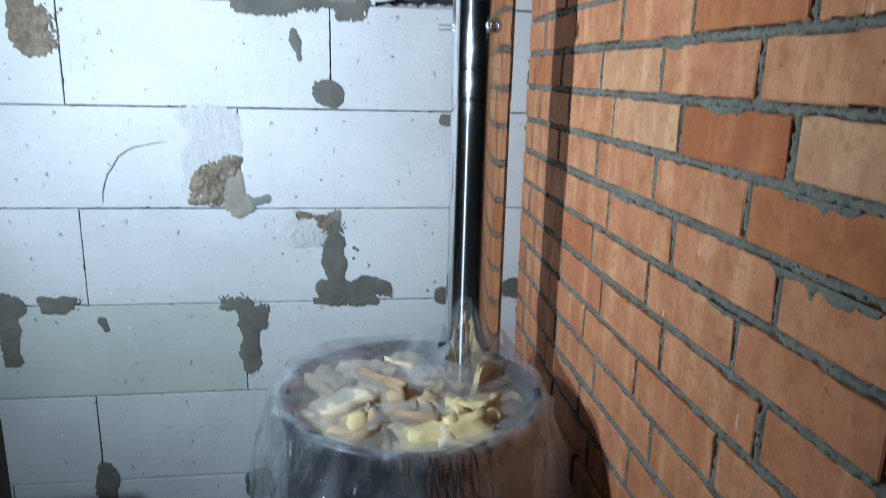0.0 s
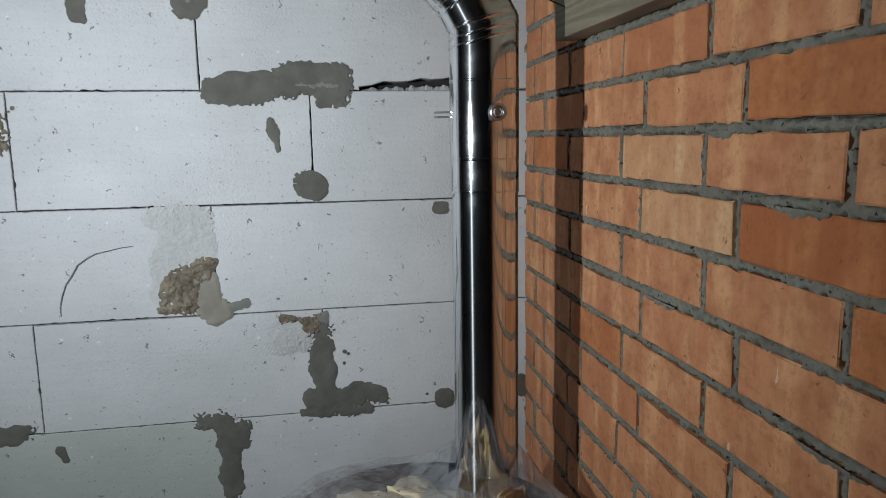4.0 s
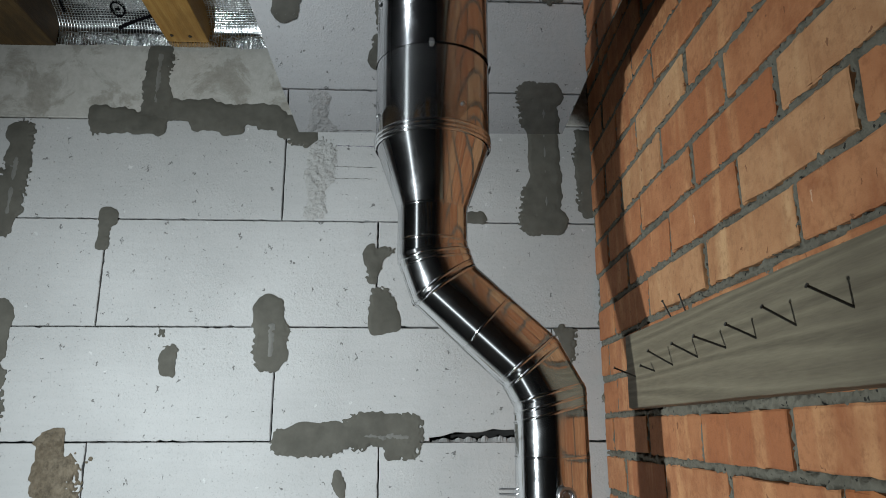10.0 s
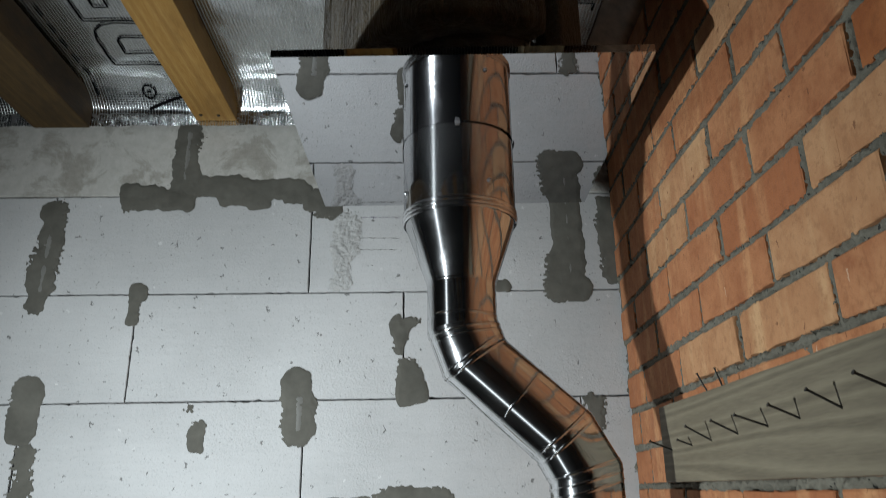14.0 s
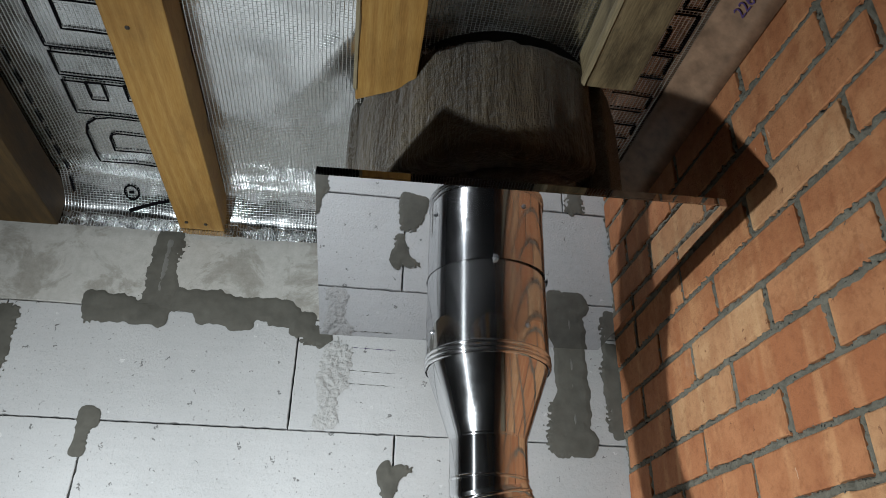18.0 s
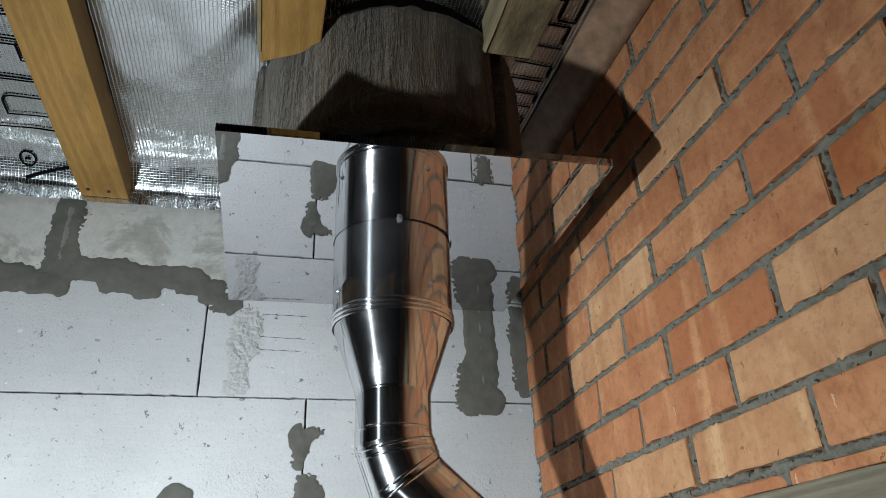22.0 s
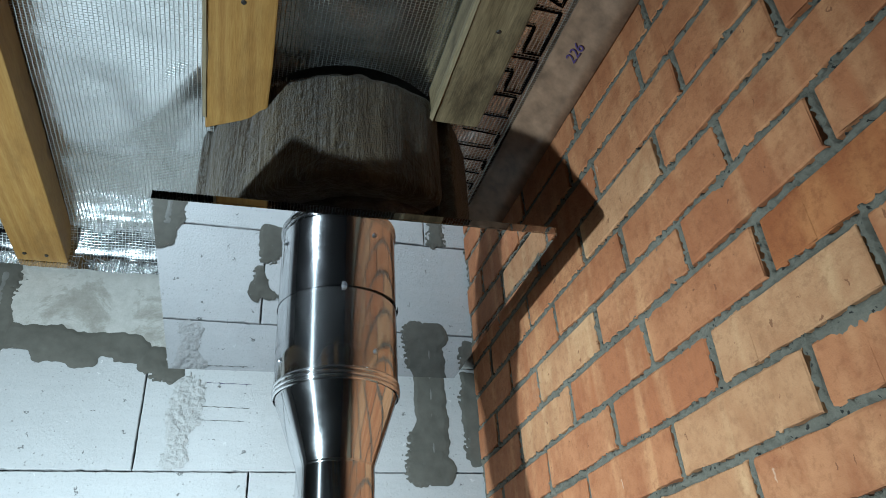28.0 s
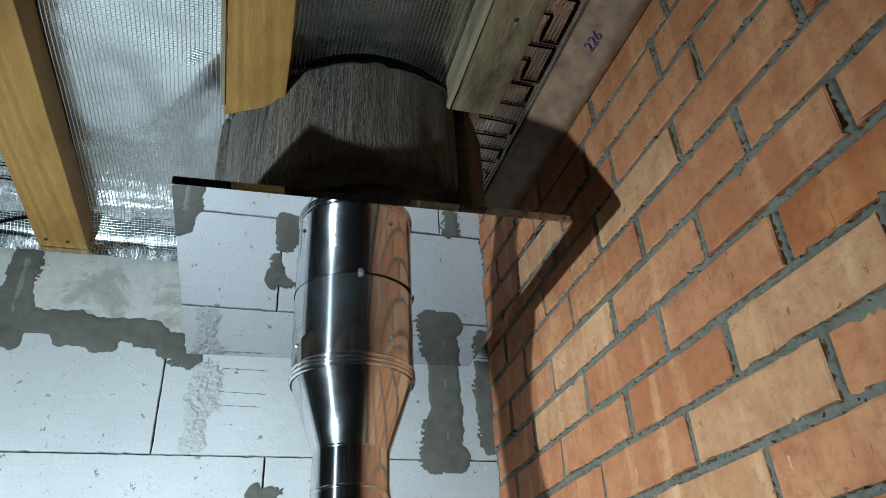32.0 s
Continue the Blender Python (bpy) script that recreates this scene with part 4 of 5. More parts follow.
def joist(x0, x1, y1, mat, label, z0=2.583, seed=0, slant=0.0):
    root = thing("ceiling_joist", label, "joist", ((x0 + x1) / 2, y1, z0), "ceiling joists")
    bm = box(x0, x1, ROOM_S, y1, z0, TOP - 0.004, 0.003, 2)
    bmesh.ops.subdivide_edges(bm, edges=[e for e in bm.edges if abs(e.verts[0].co.y - e.verts[1].co.y) > 1], cuts=40)
    for v in bm.verts:
        if v.co.y > y1 - 0.03:
            v.co.y += slant * ((x0 + x1) / 2 - v.co.x) / (x1 - x0)
    roughen(bm, 0.0025, 6, seed)
    bmesh.ops.translate(bm, verts=bm.verts[:], vec=(-(x0 + x1) / 2, -y1, -z0))
    part("beam", bm, mat, root)
    return root


def joist_nail(root, x, y):
    base = Vector(root.location)
    a = Vector((x, y, base.z)) - base
    part("nail", tube([a + Vector((0, 0, 0.004)), a - Vector((0, 0, 0.0012)), a - Vector((0, 0, 0.002))], [0.004, 0.004, 0.003], 12, True), NAIL, root, "dark nail head")


joist_a = joist(-0.525, -0.424, 1.988, PINE, "yellow pine ceiling joist resting against the block wall")
for nx_, ny_ in ((-0.505, 1.955), (-0.462, 1.958), (-0.49, 1.35)):
    joist_nail(joist_a, nx_, ny_)
joist_b = joist(-0.133, -0.031, 1.44, PINE, "yellow pine ceiling joist cut short at the insulated flue", seed=3, slant=0.05)
joist_nail(joist_b, -0.08, 1.18)
joist_c = joist(0.250, 0.338, 1.37, GREY_LUMBER, "dusty grey ceiling joist cut short beside the flue", seed=6)
# outermost joist: its shade is painted into the timber colour
joist(-0.93, -0.79, 1.985, SHADED_JOIST, "ceiling joist with its shade put into a dark brown tone", z0=2.565, seed=9)


def ragged_edge(root, x, y0, width, mat, label, seed):
    """A splintered, lighter strip of wood that stands a little proud along one lower edge of a joist."""
    base = Vector(root.location)
    bm, last = bmesh.new(), None
    for i in range(90):
        y = y0 - 0.012 * i
        tear = noise.noise(Vector((y * 30, seed, 0)))
        w = width * (0.65 + 0.6 * noise.noise(Vector((y * 9, seed, 4))) + 0.35 * tear)
        ring = [bm.verts.new(Vector(p) - base) for p in ((x - 0.002, y, 2.600 + 0.006 * tear), (x - 0.004, y, 2.584), (x + 0.002, y, 2.5795 - 0.0015 * tear), (x + max(w, 0.002), y, 2.5815))]
        if last:
            for k in range(3):
                bm.faces.new((last[k], last[k + 1], ring[k + 1], ring[k]))
        last = ring
    part("splintered_edge", bm, mat, root, label)


ragged_edge(joist_b, -0.133, 1.435, 0.005, PALE_WOOD, "pale splintered edge of the sawn joist", 2)
ragged_edge(joist_c, 0.250, 1.365, 0.005, PALE_WOOD, "pale dusty edge of the joist", 7)
joist_nail(joist_c, 0.30, 1.15)

# ---- flue ----
flue = thing("flue_pipe", "polished stainless steel flue pipe with two elbows rising to the ceiling", "flue pipe", (0.31, 1.56, 0.85))


def flue_part(name, path, radii, n=64, cut0=None, cut1=None):
    bm = bmesh.new()
    a, z = Vector(path[0]), Vector(path[-1])
    axis, length = (z - a).normalized(), (z - a).length
    side = Vector((0, 1, 0)).cross(axis).normalized()
    up = axis.cross(side)
    rings = []
    for p, r in zip(path, radii):
        s = (Vector(p) - a).length / length
        ring = []
        for k in range(n):
            q = (side * math.cos(k * math.tau / n) + up * math.sin(k * math.tau / n)) * r
            slide = 0.0
            for cut, w in ((cut0, 1 - s), (cut1, s)):
                if cut:
                    slide -= w * q.dot(cut) / axis.dot(cut)
            ring.append(bm.verts.new(Vector(p) + q + axis * slide))
        rings.append(ring)
    for r, s in zip(rings, rings[1:]):
        for k in range(n):
            bm.faces.new((r[k], r[(k + 1) % n], s[(k + 1) % n], s[k]))
    bmesh.ops.recalc_face_normals(bm, faces=bm.faces[:])
    turn = axis.to_track_quat("Z", "Y").to_matrix().to_4x4()
    bmesh.ops.translate(bm, verts=bm.verts[:], vec=-a)
    bm.transform(turn.inverted())
    piece = part(name, bm, STEEL, flue, smooth=True)
    piece.matrix_basis = Matrix.Translation(a - Vector(flue.location)) @ turn
    return piece


def run(name, a, b, r, beads=(), before=None, after=None):
    """A straight piece from a to b; beads are (distance from a, extra radius) of pressed rings; before and after are the neighbouring corners, for mitred ends."""
    a, b = Vector(a), Vector(b)
    axis, length = (b - a).normalized(), (b - a).length
    cut0 = ((a - Vector(before)).normalized() + axis).normalized() if before else None
    cut1 = ((Vector(after) - b).normalized() + axis).normalized() if after else None
    tube_ = flue_part(name, [a, b], [r, r], 64, cut0, cut1)
    for d, e in beads:
        near0, near1 = d < 0.012, d > length * 0.6
        tilt = cut0 if near0 else cut1 if near1 else None
        seam_ring(a + axis * d, axis, r, e, tilt)
    return tube_


def seam_ring(at, axis, r, e, tilt=None, n=64):
    """A pressed ring round the pipe, lying square to it or along the mitre of the neighbouring joint."""
    side = Vector((0, 1, 0)).cross(axis).normalized()
    up = axis.cross(side)
    bm = bmesh.new()
    loops = []
    for k in range(n):
        q = side * math.cos(k * math.tau / n) + up * math.sin(k * math.tau / n)
        slide = -q.dot(tilt) / axis.dot(tilt) * r if tilt else 0.0
        base = at + axis * slide
        loops.append([bm.verts.new(base + q * (r - 0.0006 + 0.8 * e * math.sin(s / 6 * math.pi)) + axis * (0.0034 * (s / 3 - 1))) for s in range(7)])
    for p, q in zip(loops, loops[1:] + loops[:1]):
        for s in range(6):
            bm.faces.new((p[s], q[s], q[s + 1], p[s + 1]))
    bmesh.ops.recalc_face_normals(bm, faces=bm.faces[:])
    bmesh.ops.translate(bm, verts=bm.verts[:], vec=-Vector(flue.location))
    return part("seam_ring", bm, STEEL, flue, smooth=True)


R = 0.0582
RU, WIDE = 0.0598, 0.1005  # the upper, slightly wider pipe and its insulated jacket
LOW, UP = (0.309, 1.562), (0.117, 1.559)
A0, A1 = Vector((*LOW, 0.84)), Vector((*LOW, 1.425))
A2, A3, A4 = Vector((*LOW, 1.487)), Vector((*LOW, 1.618)), Vector((*LOW, 1.706))
E2, E1 = Vector((0.277, 1.560, 1.763)), Vector((0.137, 1.562, 1.891))
U0, U2 = Vector((*UP, 1.9465)), Vector((*UP, 2.0215))
mid = E2.lerp(E1, 0.52)
run("pipe_section", A0, A1, R)
run("pipe_section", A1, A2, R + 0.001, [(0.004, 0.0014), (0.058, 0.0014)])
run("pipe_section", A2, A3, R + 0.0014, [(0.126, 0.0014)])
run("pipe_section", A3, A4, R + 0.001, [(0.064, 0.0020), (0.078, 0.0020)], after=E2)
run("elbow_section", A4, E2, R + 0.001, [(0.008, 0.0020), (0.058, 0.0022)], before=A3, after=E1)
run("elbow_section", E2, mid, R + 0.0012, [(0.008, 0.0022), (0.094, 0.0014)], before=A4)
run("elbow_section", mid, E1, RU - 0.0008, [(0.087, 0.0022)], after=U0)
run("elbow_section", E1, U0, RU + 0.001, [(0.007, 0.0020), (0.039, 0.0018), (0.050, 0.0024)], before=E2, after=U2)
run("pipe_section", U0, U2, RU, [(0.014, 0.0022)], before=E1)

z0, z1 = 2.0215, 2.1355
seam_ring(Vector((*UP, z0)), Vector((0, 0, 1)), RU + 0.0006, 0.0012)
flue_part("cone_adapter", [(*UP, z0), (*UP, z1)], [RU + 0.0006, WIDE - 0.0005], 80)
flue_part("insulated_section", [(*UP, z1), (*UP, 2.210)], [WIDE, WIDE], 96)
flue_part("insulated_section", [(*UP, 2.210), (*UP, 2.31)], [WIDE + 0.0004, WIDE + 0.0004], 96)
for z, e in ((2.1325, 0.0034), (2.1390, 0.0042), (2.1475, 0.0034), (2.210, 0.0008)):
    seam_ring(Vector((*UP, z)), Vector((0, 0, 1)), WIDE, e, None, 96)
d = Vector((-0.05, -1, 0)).normalized()
bm = roughen(tube([Vector((*UP, 2.2835)) + d * WIDE, Vector((*UP, 2.2835)) + d * (WIDE + 0.0022), Vector((*UP, 2.2835)) + d * (WIDE + 0.0028)], [0.005, 0.0045, 0.0025], 14, True), 0.003, 300)
bmesh.ops.translate(bm, verts=bm.verts[:], vec=-Vector(flue.location))
part("weld_spot", bm, ZINC, flue, "pale weld spot on the seam")


def screw(at, way, r=0.006, name="screw"):
    at, way = Vector(at), Vector(way).normalized()
    bm = tube([at - way * 0.004, at + way * 0.002, at + way * 0.004], [r, r, r * 0.55], 12, True)
    bmesh.ops.translate(bm, verts=bm.verts[:], vec=-Vector(flue.location))
    return part(name, bm, ZINC, flue)


for ang, z in ((-62, 2.180), (200, 2.180)):
    d = Vector((math.cos(radians(ang)), math.sin(radians(ang)), 0))
    screw(Vector((*UP, z)) + d * WIDE, d, 0.004)

# clamp stub, washer and the rods that hold the lower pipe to the wall
d = Vector((0.07, -1, 0)).normalized()
c = Vector((*LOW, 1.559)) + d * R
side_, up_ = d.cross(Vector((0, 0, 1))).normalized(), Vector((0, 0, 1))


def turned(profile, n=28):
    """A turned piece on the port's axis: (distance out from the pipe, radius) pairs."""
    bm = bmesh.new()
    loops = [[bm.verts.new(c + d * s + (side_ * math.cos(k * math.tau / n) + up_ * math.sin(k * math.tau / n)) * r - Vector(flue.location)) for k in range(n)] for s, r in profile]
    for p, q in zip(loops, loops[1:]):
        for k in range(n):
            bm.faces.new((p[k], p[(k + 1) % n], q[(k + 1) % n], q[k]))
    bm.faces.new(loops[-1])
    bmesh.ops.recalc_face_normals(bm, faces=bm.faces[:])
    return bm


port = part("test_port", turned([(-0.004, 0.0120), (0.016, 0.0120), (0.017, 0.0140), (0.020, 0.0140), (0.021, 0.0130), (0.021, 0.0105), (0.015, 0.0100)]), ZINC, flue)
part("port_cap", turned([(0.0145, 0.0098), (0.0165, 0.0092), (0.0170, 0.0080), (0.0150, 0.0060)]), STEEL, port, "recessed steel cap")
for dz in (-0.004, 0.004):
    bm = rod(Vector((0.226, 1.585, 1.559 + dz)), Vector((0.262, 1.575, 1.559 + dz)), 0.0017, 10)
    bmesh.ops.translate(bm, verts=bm.verts[:], vec=-Vector(flue.location))
    part("clamp_bolt", bm, ZINC, flue)

# ---- mirror plate at the ceiling passage ----
PX0, PX1, PY0, PY1, PZ = -0.167, 0.403, 1.258, 1.85, 2.281
plate = thing("ceiling_plate", "square mirror-polished stainless steel cover plate around the flue", "cover plate", ((PX0 + PX1) / 2, (PY0 + PY1) / 2, PZ))


def settle(bm):
    """The sheet hangs a little out of square and rises by 1.4 degrees towards the wall."""
    for v in bm.verts:
        a, b = (v.co.x - PX0) / (PX1 - PX0), (v.co.y - PY0) / (PY1 - PY0)
        x = -0.167 - 0.004 * b + a * (0.559 + 0.0275 * b)
        y = 1.260 - 0.013 * a + b * (0.603 - 0.001 * a)
        v.co = Vector((x, y, v.co.z + (y - PY0) * math.tan(radians(1.4))))
    return bm


bm = bmesh.new()
ring_in, ring_out = [], []
cx, cy = UP
for k in range(64):
    a = k * math.tau / 64
    c_, s_ = math.cos(a), math.sin(a)
    reach = min((PX1 - cx) / c_ if c_ > 1e-6 else 9, (PX0 - cx) / c_ if c_ < -1e-6 else 9, (PY1 - cy) / s_ if s_ > 1e-6 else 9, (PY0 - cy) / s_ if s_ < -1e-6 else 9)
    ring_in.append(bm.verts.new((cx + 0.0018 + (WIDE + 0.0026) * c_, cy + (WIDE + 0.0026) * s_, PZ)))
    ring_out.append(bm.verts.new((cx + reach * c_, cy + reach * s_, PZ)))
corner = [bm.verts.new(p) for p in ((PX1, PY1, PZ), (PX0, PY1, PZ), (PX0, PY0, PZ), (PX1, PY0, PZ))]
for k in range(64):
    a, b = ring_out[k], ring_out[(k + 1) % 64]
    loop = [ring_in[k], a, b, ring_in[(k + 1) % 64]]
    if abs(a.co.x - b.co.x) > 1e-4 and abs(a.co.y - b.co.y) > 1e-4:
        near = min(corner, key=lambda v: (v.co - a.co).length + (v.co - b.co).length)
        loop = [ring_in[k], a, near, b, ring_in[(k + 1) % 64]]
    bm.faces.new(loop)
out = bmesh.ops.extrude_face_region(bm, geom=bm.faces[:])
bmesh.ops.translate(bm, verts=[v for v in out["geom"] if isinstance(v, bmesh.types.BMVert)], vec=(0, 0, 0.002))
bmesh.ops.recalc_face_normals(bm, faces=bm.faces[:])
bmesh.ops.translate(settle(bm), verts=bm.verts[:], vec=-Vector(plate.location))
part("sheet", bm, MIRROR, plate)
for x0, x1, y0, y1 in ((PX0, PX1, PY0, PY0 + 0.0015), (PX0, PX1, PY1 - 0.0015, PY1), (PX0, PX0 + 0.0015, PY0 + 0.0016, PY1 - 0.0016), (PX1 - 0.0015, PX1, PY0 + 0.0016, PY1 - 0.0016)):
    bm = box(x0, x1, y0, y1, PZ + 0.0022, PZ + 0.013, 0.0004)
    bmesh.ops.translate(settle(bm), verts=bm.verts[:], vec=-Vector(plate.location))
    part("folded_rim", bm, MIRROR, plate)

# ---- mineral wool round the passage ----
wool = thing("wool_collar", "brown-grey mineral wool wrapped around the flue above the plate", "insulation", (cx, cy, 2.30))


def wool_piece(name, r, a0, a1, z0, z1, thick, seed, centre=(0.125, 1.545), wide=0.0):
    bm = bmesh.new()
    n, m = max(int((a1 - a0) / 2.5), 3), 18
    outer, inner = [], []
    for i in range(n + 1):
        a = radians(a0 + (a1 - a0) * i / n)
        co, ci = [], []
        for j in range(m + 1):
            z = z0 + (z1 - z0) * j / m
            p = Vector((math.cos(a) * 9, math.sin(a) * 9, z * 3))
            wob = 0.006 * noise.noise(p * 0.5 + Vector((seed, 0, 0))) + 0.0025 * noise.noise(Vector((a * 40, z * 6, seed)))
            zz = z + (0.007 * noise.noise(Vector((a * 8, seed, j))) if j in (0, m) else 0)
            rr = r + wide * max(0, 1 - 3 * i / n) + wob - 0.006 * (j in (0, m))
            co.append(bm.verts.new((centre[0] + rr * math.cos(a), centre[1] + rr * math.sin(a), zz)))
            ci.append(bm.verts.new((centre[0] + (rr - thick) * math.cos(a), centre[1] + (rr - thick) * math.sin(a), zz)))
        outer.append(co)
        inner.append(ci)
    for i in range(n):
        for j in range(m):
            bm.faces.new((outer[i][j], outer[i + 1][j], outer[i + 1][j + 1], outer[i][j + 1]))
            bm.faces.new((inner[i][j], inner[i][j + 1], inner[i + 1][j + 1], inner[i + 1][j]))
        bm.faces.new((outer[i][0], inner[i][0], inner[i + 1][0], outer[i + 1][0]))
        bm.faces.new((outer[i][m], outer[i + 1][m], inner[i + 1][m], inner[i][m]))
    for i in (0, n):
        for j in range(m):
            loop = (outer[i][j], outer[i][j + 1], inner[i][j + 1], inner[i][j])
            bm.faces.new(loop if i == 0 else loop[::-1])
    bmesh.ops.translate(bm, verts=bm.verts[:], vec=-Vector(wool.location))
    return part(name, bm, WOOL, wool, smooth=True)


wool_piece("wool_slab", 0.215, 182, 309, 2.410, 2.634, 0.06, 1, wide=0.036)
wool_piece("wool_slab", 0.228, 314, 384, 2.300, 2.615, 0.05, 4)
wool_piece("wool_slab", 0.266, 90, 182, 2.345, 2.635, 0.05, 7)
bm = tube([(cx + 0.03, cy, 2.296), (cx + 0.03, cy, 2.34), (cx + 0.03, cy, 2.41)], [0.180, 0.184, 0.180], 48, True)
bmesh.ops.translate(bm, verts=bm.verts[:], vec=-Vector(wool.location))
part("liner", bm, STEEL, wool, "bright steel ring under the wool")

# torn foil edge in the gap over the wool
scrap = thing("foil_scrap", "crumpled torn silver foil edge hanging in the gap above the wool", "foil", (0.005, 1.395, 2.640))
bm = bmesh.new()
last = None
for i in range(25):
    s = i / 24
    x, y = -0.035 + 0.080 * s, 0.004 - 0.028 * s
    ring = [bm.verts.new((x + 0.004 * noise.noise(Vector((i, j, 3))), y + 0.012 * noise.noise(Vector((i * 0.7, j, 5))) - 0.004 * j, 0.012 - 0.009 * j + 0.006 * noise.noise(Vector((i * 0.6, j * 2, 8))))) for j in range(4)]
    if last:
        for j in range(3):
            bm.faces.new((last[j], ring[j], ring[j + 1], last[j + 1]))
    last = ring
part("sheet", bm, FOIL, scrap)

# ---- plank on the brick wall ----
plank = thing("timber_plank", "weathered grey pine plank on the brick wall with protruding nails", "plank", (0.48, 1.625, 1.690))
bm = box(-0.022, 0.021, -3.0, 0.0, 0.0, 0.124, 0.003, 2)
bmesh.ops.subdivide_edges(bm, edges=[e for e in bm.edges if abs(e.verts[0].co.y - e.verts[1].co.y) > 1], cuts=60)
roughen(bm, 0.0016, 9)
part("board", bm, GREY_PINE, plank)


def nail(at, way, length, r=0.0014):
    way = Vector(way).normalized()
    a = Vector(at) - Vector(plank.location)
    p = part("nail", tube([a - way * 0.01, a + way * length, a + way * length, a + way * (length + 0.0012)], [r, r, r * 1.8, r * 1.8], 8, True), NAIL, plank)
    return p


for k, y in enumerate((0.974, 1.067, 1.150, 1.226, 1.313, 1.405, 1.484, 1.576)):
    nail((0.458, y, 1.756 - 0.0022 * k), (-0.9, 0.05 * math.sin(k * 2.3), 0.42 + 0.1 * math.sin(k * 1.7)), (0.042, 0.036, 0.036, 0.040, 0.037, 0.040, 0.022, 0.038)[k])
nail((0.47, 1.425, 1.815), (-0.3, 0.25, 0.9), 0.030, 0.0012)
nail((0.47, 1.367, 1.812), (-0.25, 0.05, 0.9), 0.030, 0.0012)

# ---- printing and writing on the foil ----
foil_print = thing("foil_print", "black outlined printing on the silver ceiling foil", "printing", (-0.6, 1.6, 2.64))


def stroke(points, width, mat=INK, name="stroke", parent=foil_print, z=None):
    """A flat printed line through points of the plan, just under the foil."""
    bm = bmesh.new()
    last = None
    pts = [Vector((x, y, 0)) for x, y in points]
    for i, p in enumerate(pts):
        d = (pts[min(i + 1, len(pts) - 1)] - pts[max(i - 1, 0)]).normalized()
        n = Vector((-d.y, d.x, 0)) * width / 2
        pair = []
        for q in (p + n, p - n):
            pair.append(bm.verts.new((q.x, q.y, foil_height(q.x, q.y) - 0.0036)))
        if last:
            bm.faces.new((last[0], last[1], pair[1], pair[0]))
        last = pair
    bmesh.ops.translate(bm, verts=bm.verts[:], vec=-Vector(parent.location))
    return part(name, bm, mat, parent)


def dense(points, step=0.012):
    out = []
    for (ax, ay), (bx, by) in zip(points, points[1:]):
        n = max(int(math.hypot(bx - ax, by - ay) / step), 1)
        out += [(ax + (bx - ax) * k / n, ay + (by - ay) * k / n) for k in range(n)]
    return out + [points[-1]]


def outline(x0, x1, y0, y1, round_=0.0, width=0.005):
    c = min(round_, (y1 - y0) / 2)
    pts = [(x1, y0), (x0 + c, y0)] + ([(x0 + c * (1 - math.sin(a)), y0 + c * (1 - math.cos(a))) for a in (0.5, 1.0)] if c else []) + [(x0, y0 + c), (x0, y1), (x1, y1), (x1, y0)]
    stroke(dense(pts), width)


PRINT_A, PRINT_B, PRINT_C = (-0.645, 1.982), (-0.553, 1.955), (-0.637, 1.945)
# outlined plain shapes, larger on one bay and cut off by the joists on the other
outline(-0.684, -0.45, 1.690, 1.850, 0.06)
outline(-0.640, -0.45, 1.742, 1.800, 0.02)
outline(-0.684, -0.45, 1.590, 1.682)
outline(-0.642, -0.612, 1.588, 1.638)
outline(-0.572, -0.50, 1.588, 1.632)
outline(-0.684, -0.45, 1.515, 1.575)
outline(-0.686, -0.45, 1.39, 1.502)
outline(-0.642, -0.45, 1.39, 1.455)
outline(-0.684, -0.45, 1.25, 1.37)
for k in range(11):
    y = 1.36 + 0.056 * k
    stroke(dense([(-0.769, y), (-0.767, y + 0.036)]), 0.005)
y = 0.86
for k, step in enumerate((0.125, 0.085, 0.085, 0.105, 0.095, 0.055, 0.050, 0.045, 0.042, 0.040, 0.038, 0.036)):
    x0, x1, y1 = 0.344, 0.421 + 0.003 * math.sin(k * 2.2), y + step - 0.012
    slant = [(x0, y), (x1, y + 0.03), (x1, y1), (x0, y1 - 0.03)]
    stair = [(x0 + 0.02, y), (x1, y), (x1, y1), (x0 + 0.045, y1), (x0 + 0.045, y + 0.035), (x0 + 0.02, y + 0.035), (x0 + 0.02, y)]
    # outlines cut off by the joist: slanted, stepped, then plain bars
    stroke(dense((slant, stair, slant[::-1], stair, stair)[k] if k < 5 else [(x0, y), (x1, y)] + ([(x1, y1)] if k % 2 else [])), 0.0048)
    y += step
stroke(dense([PRINT_A, PRINT_B]), 0.006)
stroke([(PRINT_C[0] + 0.016 * math.cos(k * math.tau / 20), PRINT_C[1] + 0.016 * math.sin(k * math.tau / 20)) for k in range(21)], 0.004)
stroke(dense([(PRINT_C[0] - 0.006, PRINT_C[1]), (PRINT_C[0] + 0.006, PRINT_C[1])], 0.004), 0.006)

curve = bpy.data.curves.new("writing", "FONT")
curve.body, curve.size, curve.extrude = "226", 0.027, 0.0002
text = new("writing", curve)
me = bpy.data.meshes.new_from_object(text.evaluated_get(bpy.context.evaluated_depsgraph_get()))
bpy.data.objects.remove(text)
me.materials.append(PURPLE)
writing = tagged(new("handwriting", me), "violet handwritten number 226 on the ceiling foil", "writing")
across, slope = Vector((0.05, -0.99, -0.03)).normalized(), Vector((-0.78, 0, 0.63)).normalized()
out_ = across.cross(slope).normalized()
slope = out_.cross(across)
writing.matrix_world = Matrix.Translation(Vector((0.470, 1.222, 2.6260)) + out_ * 0.0040) @ Matrix((across, slope, out_)).transposed().to_4x4()

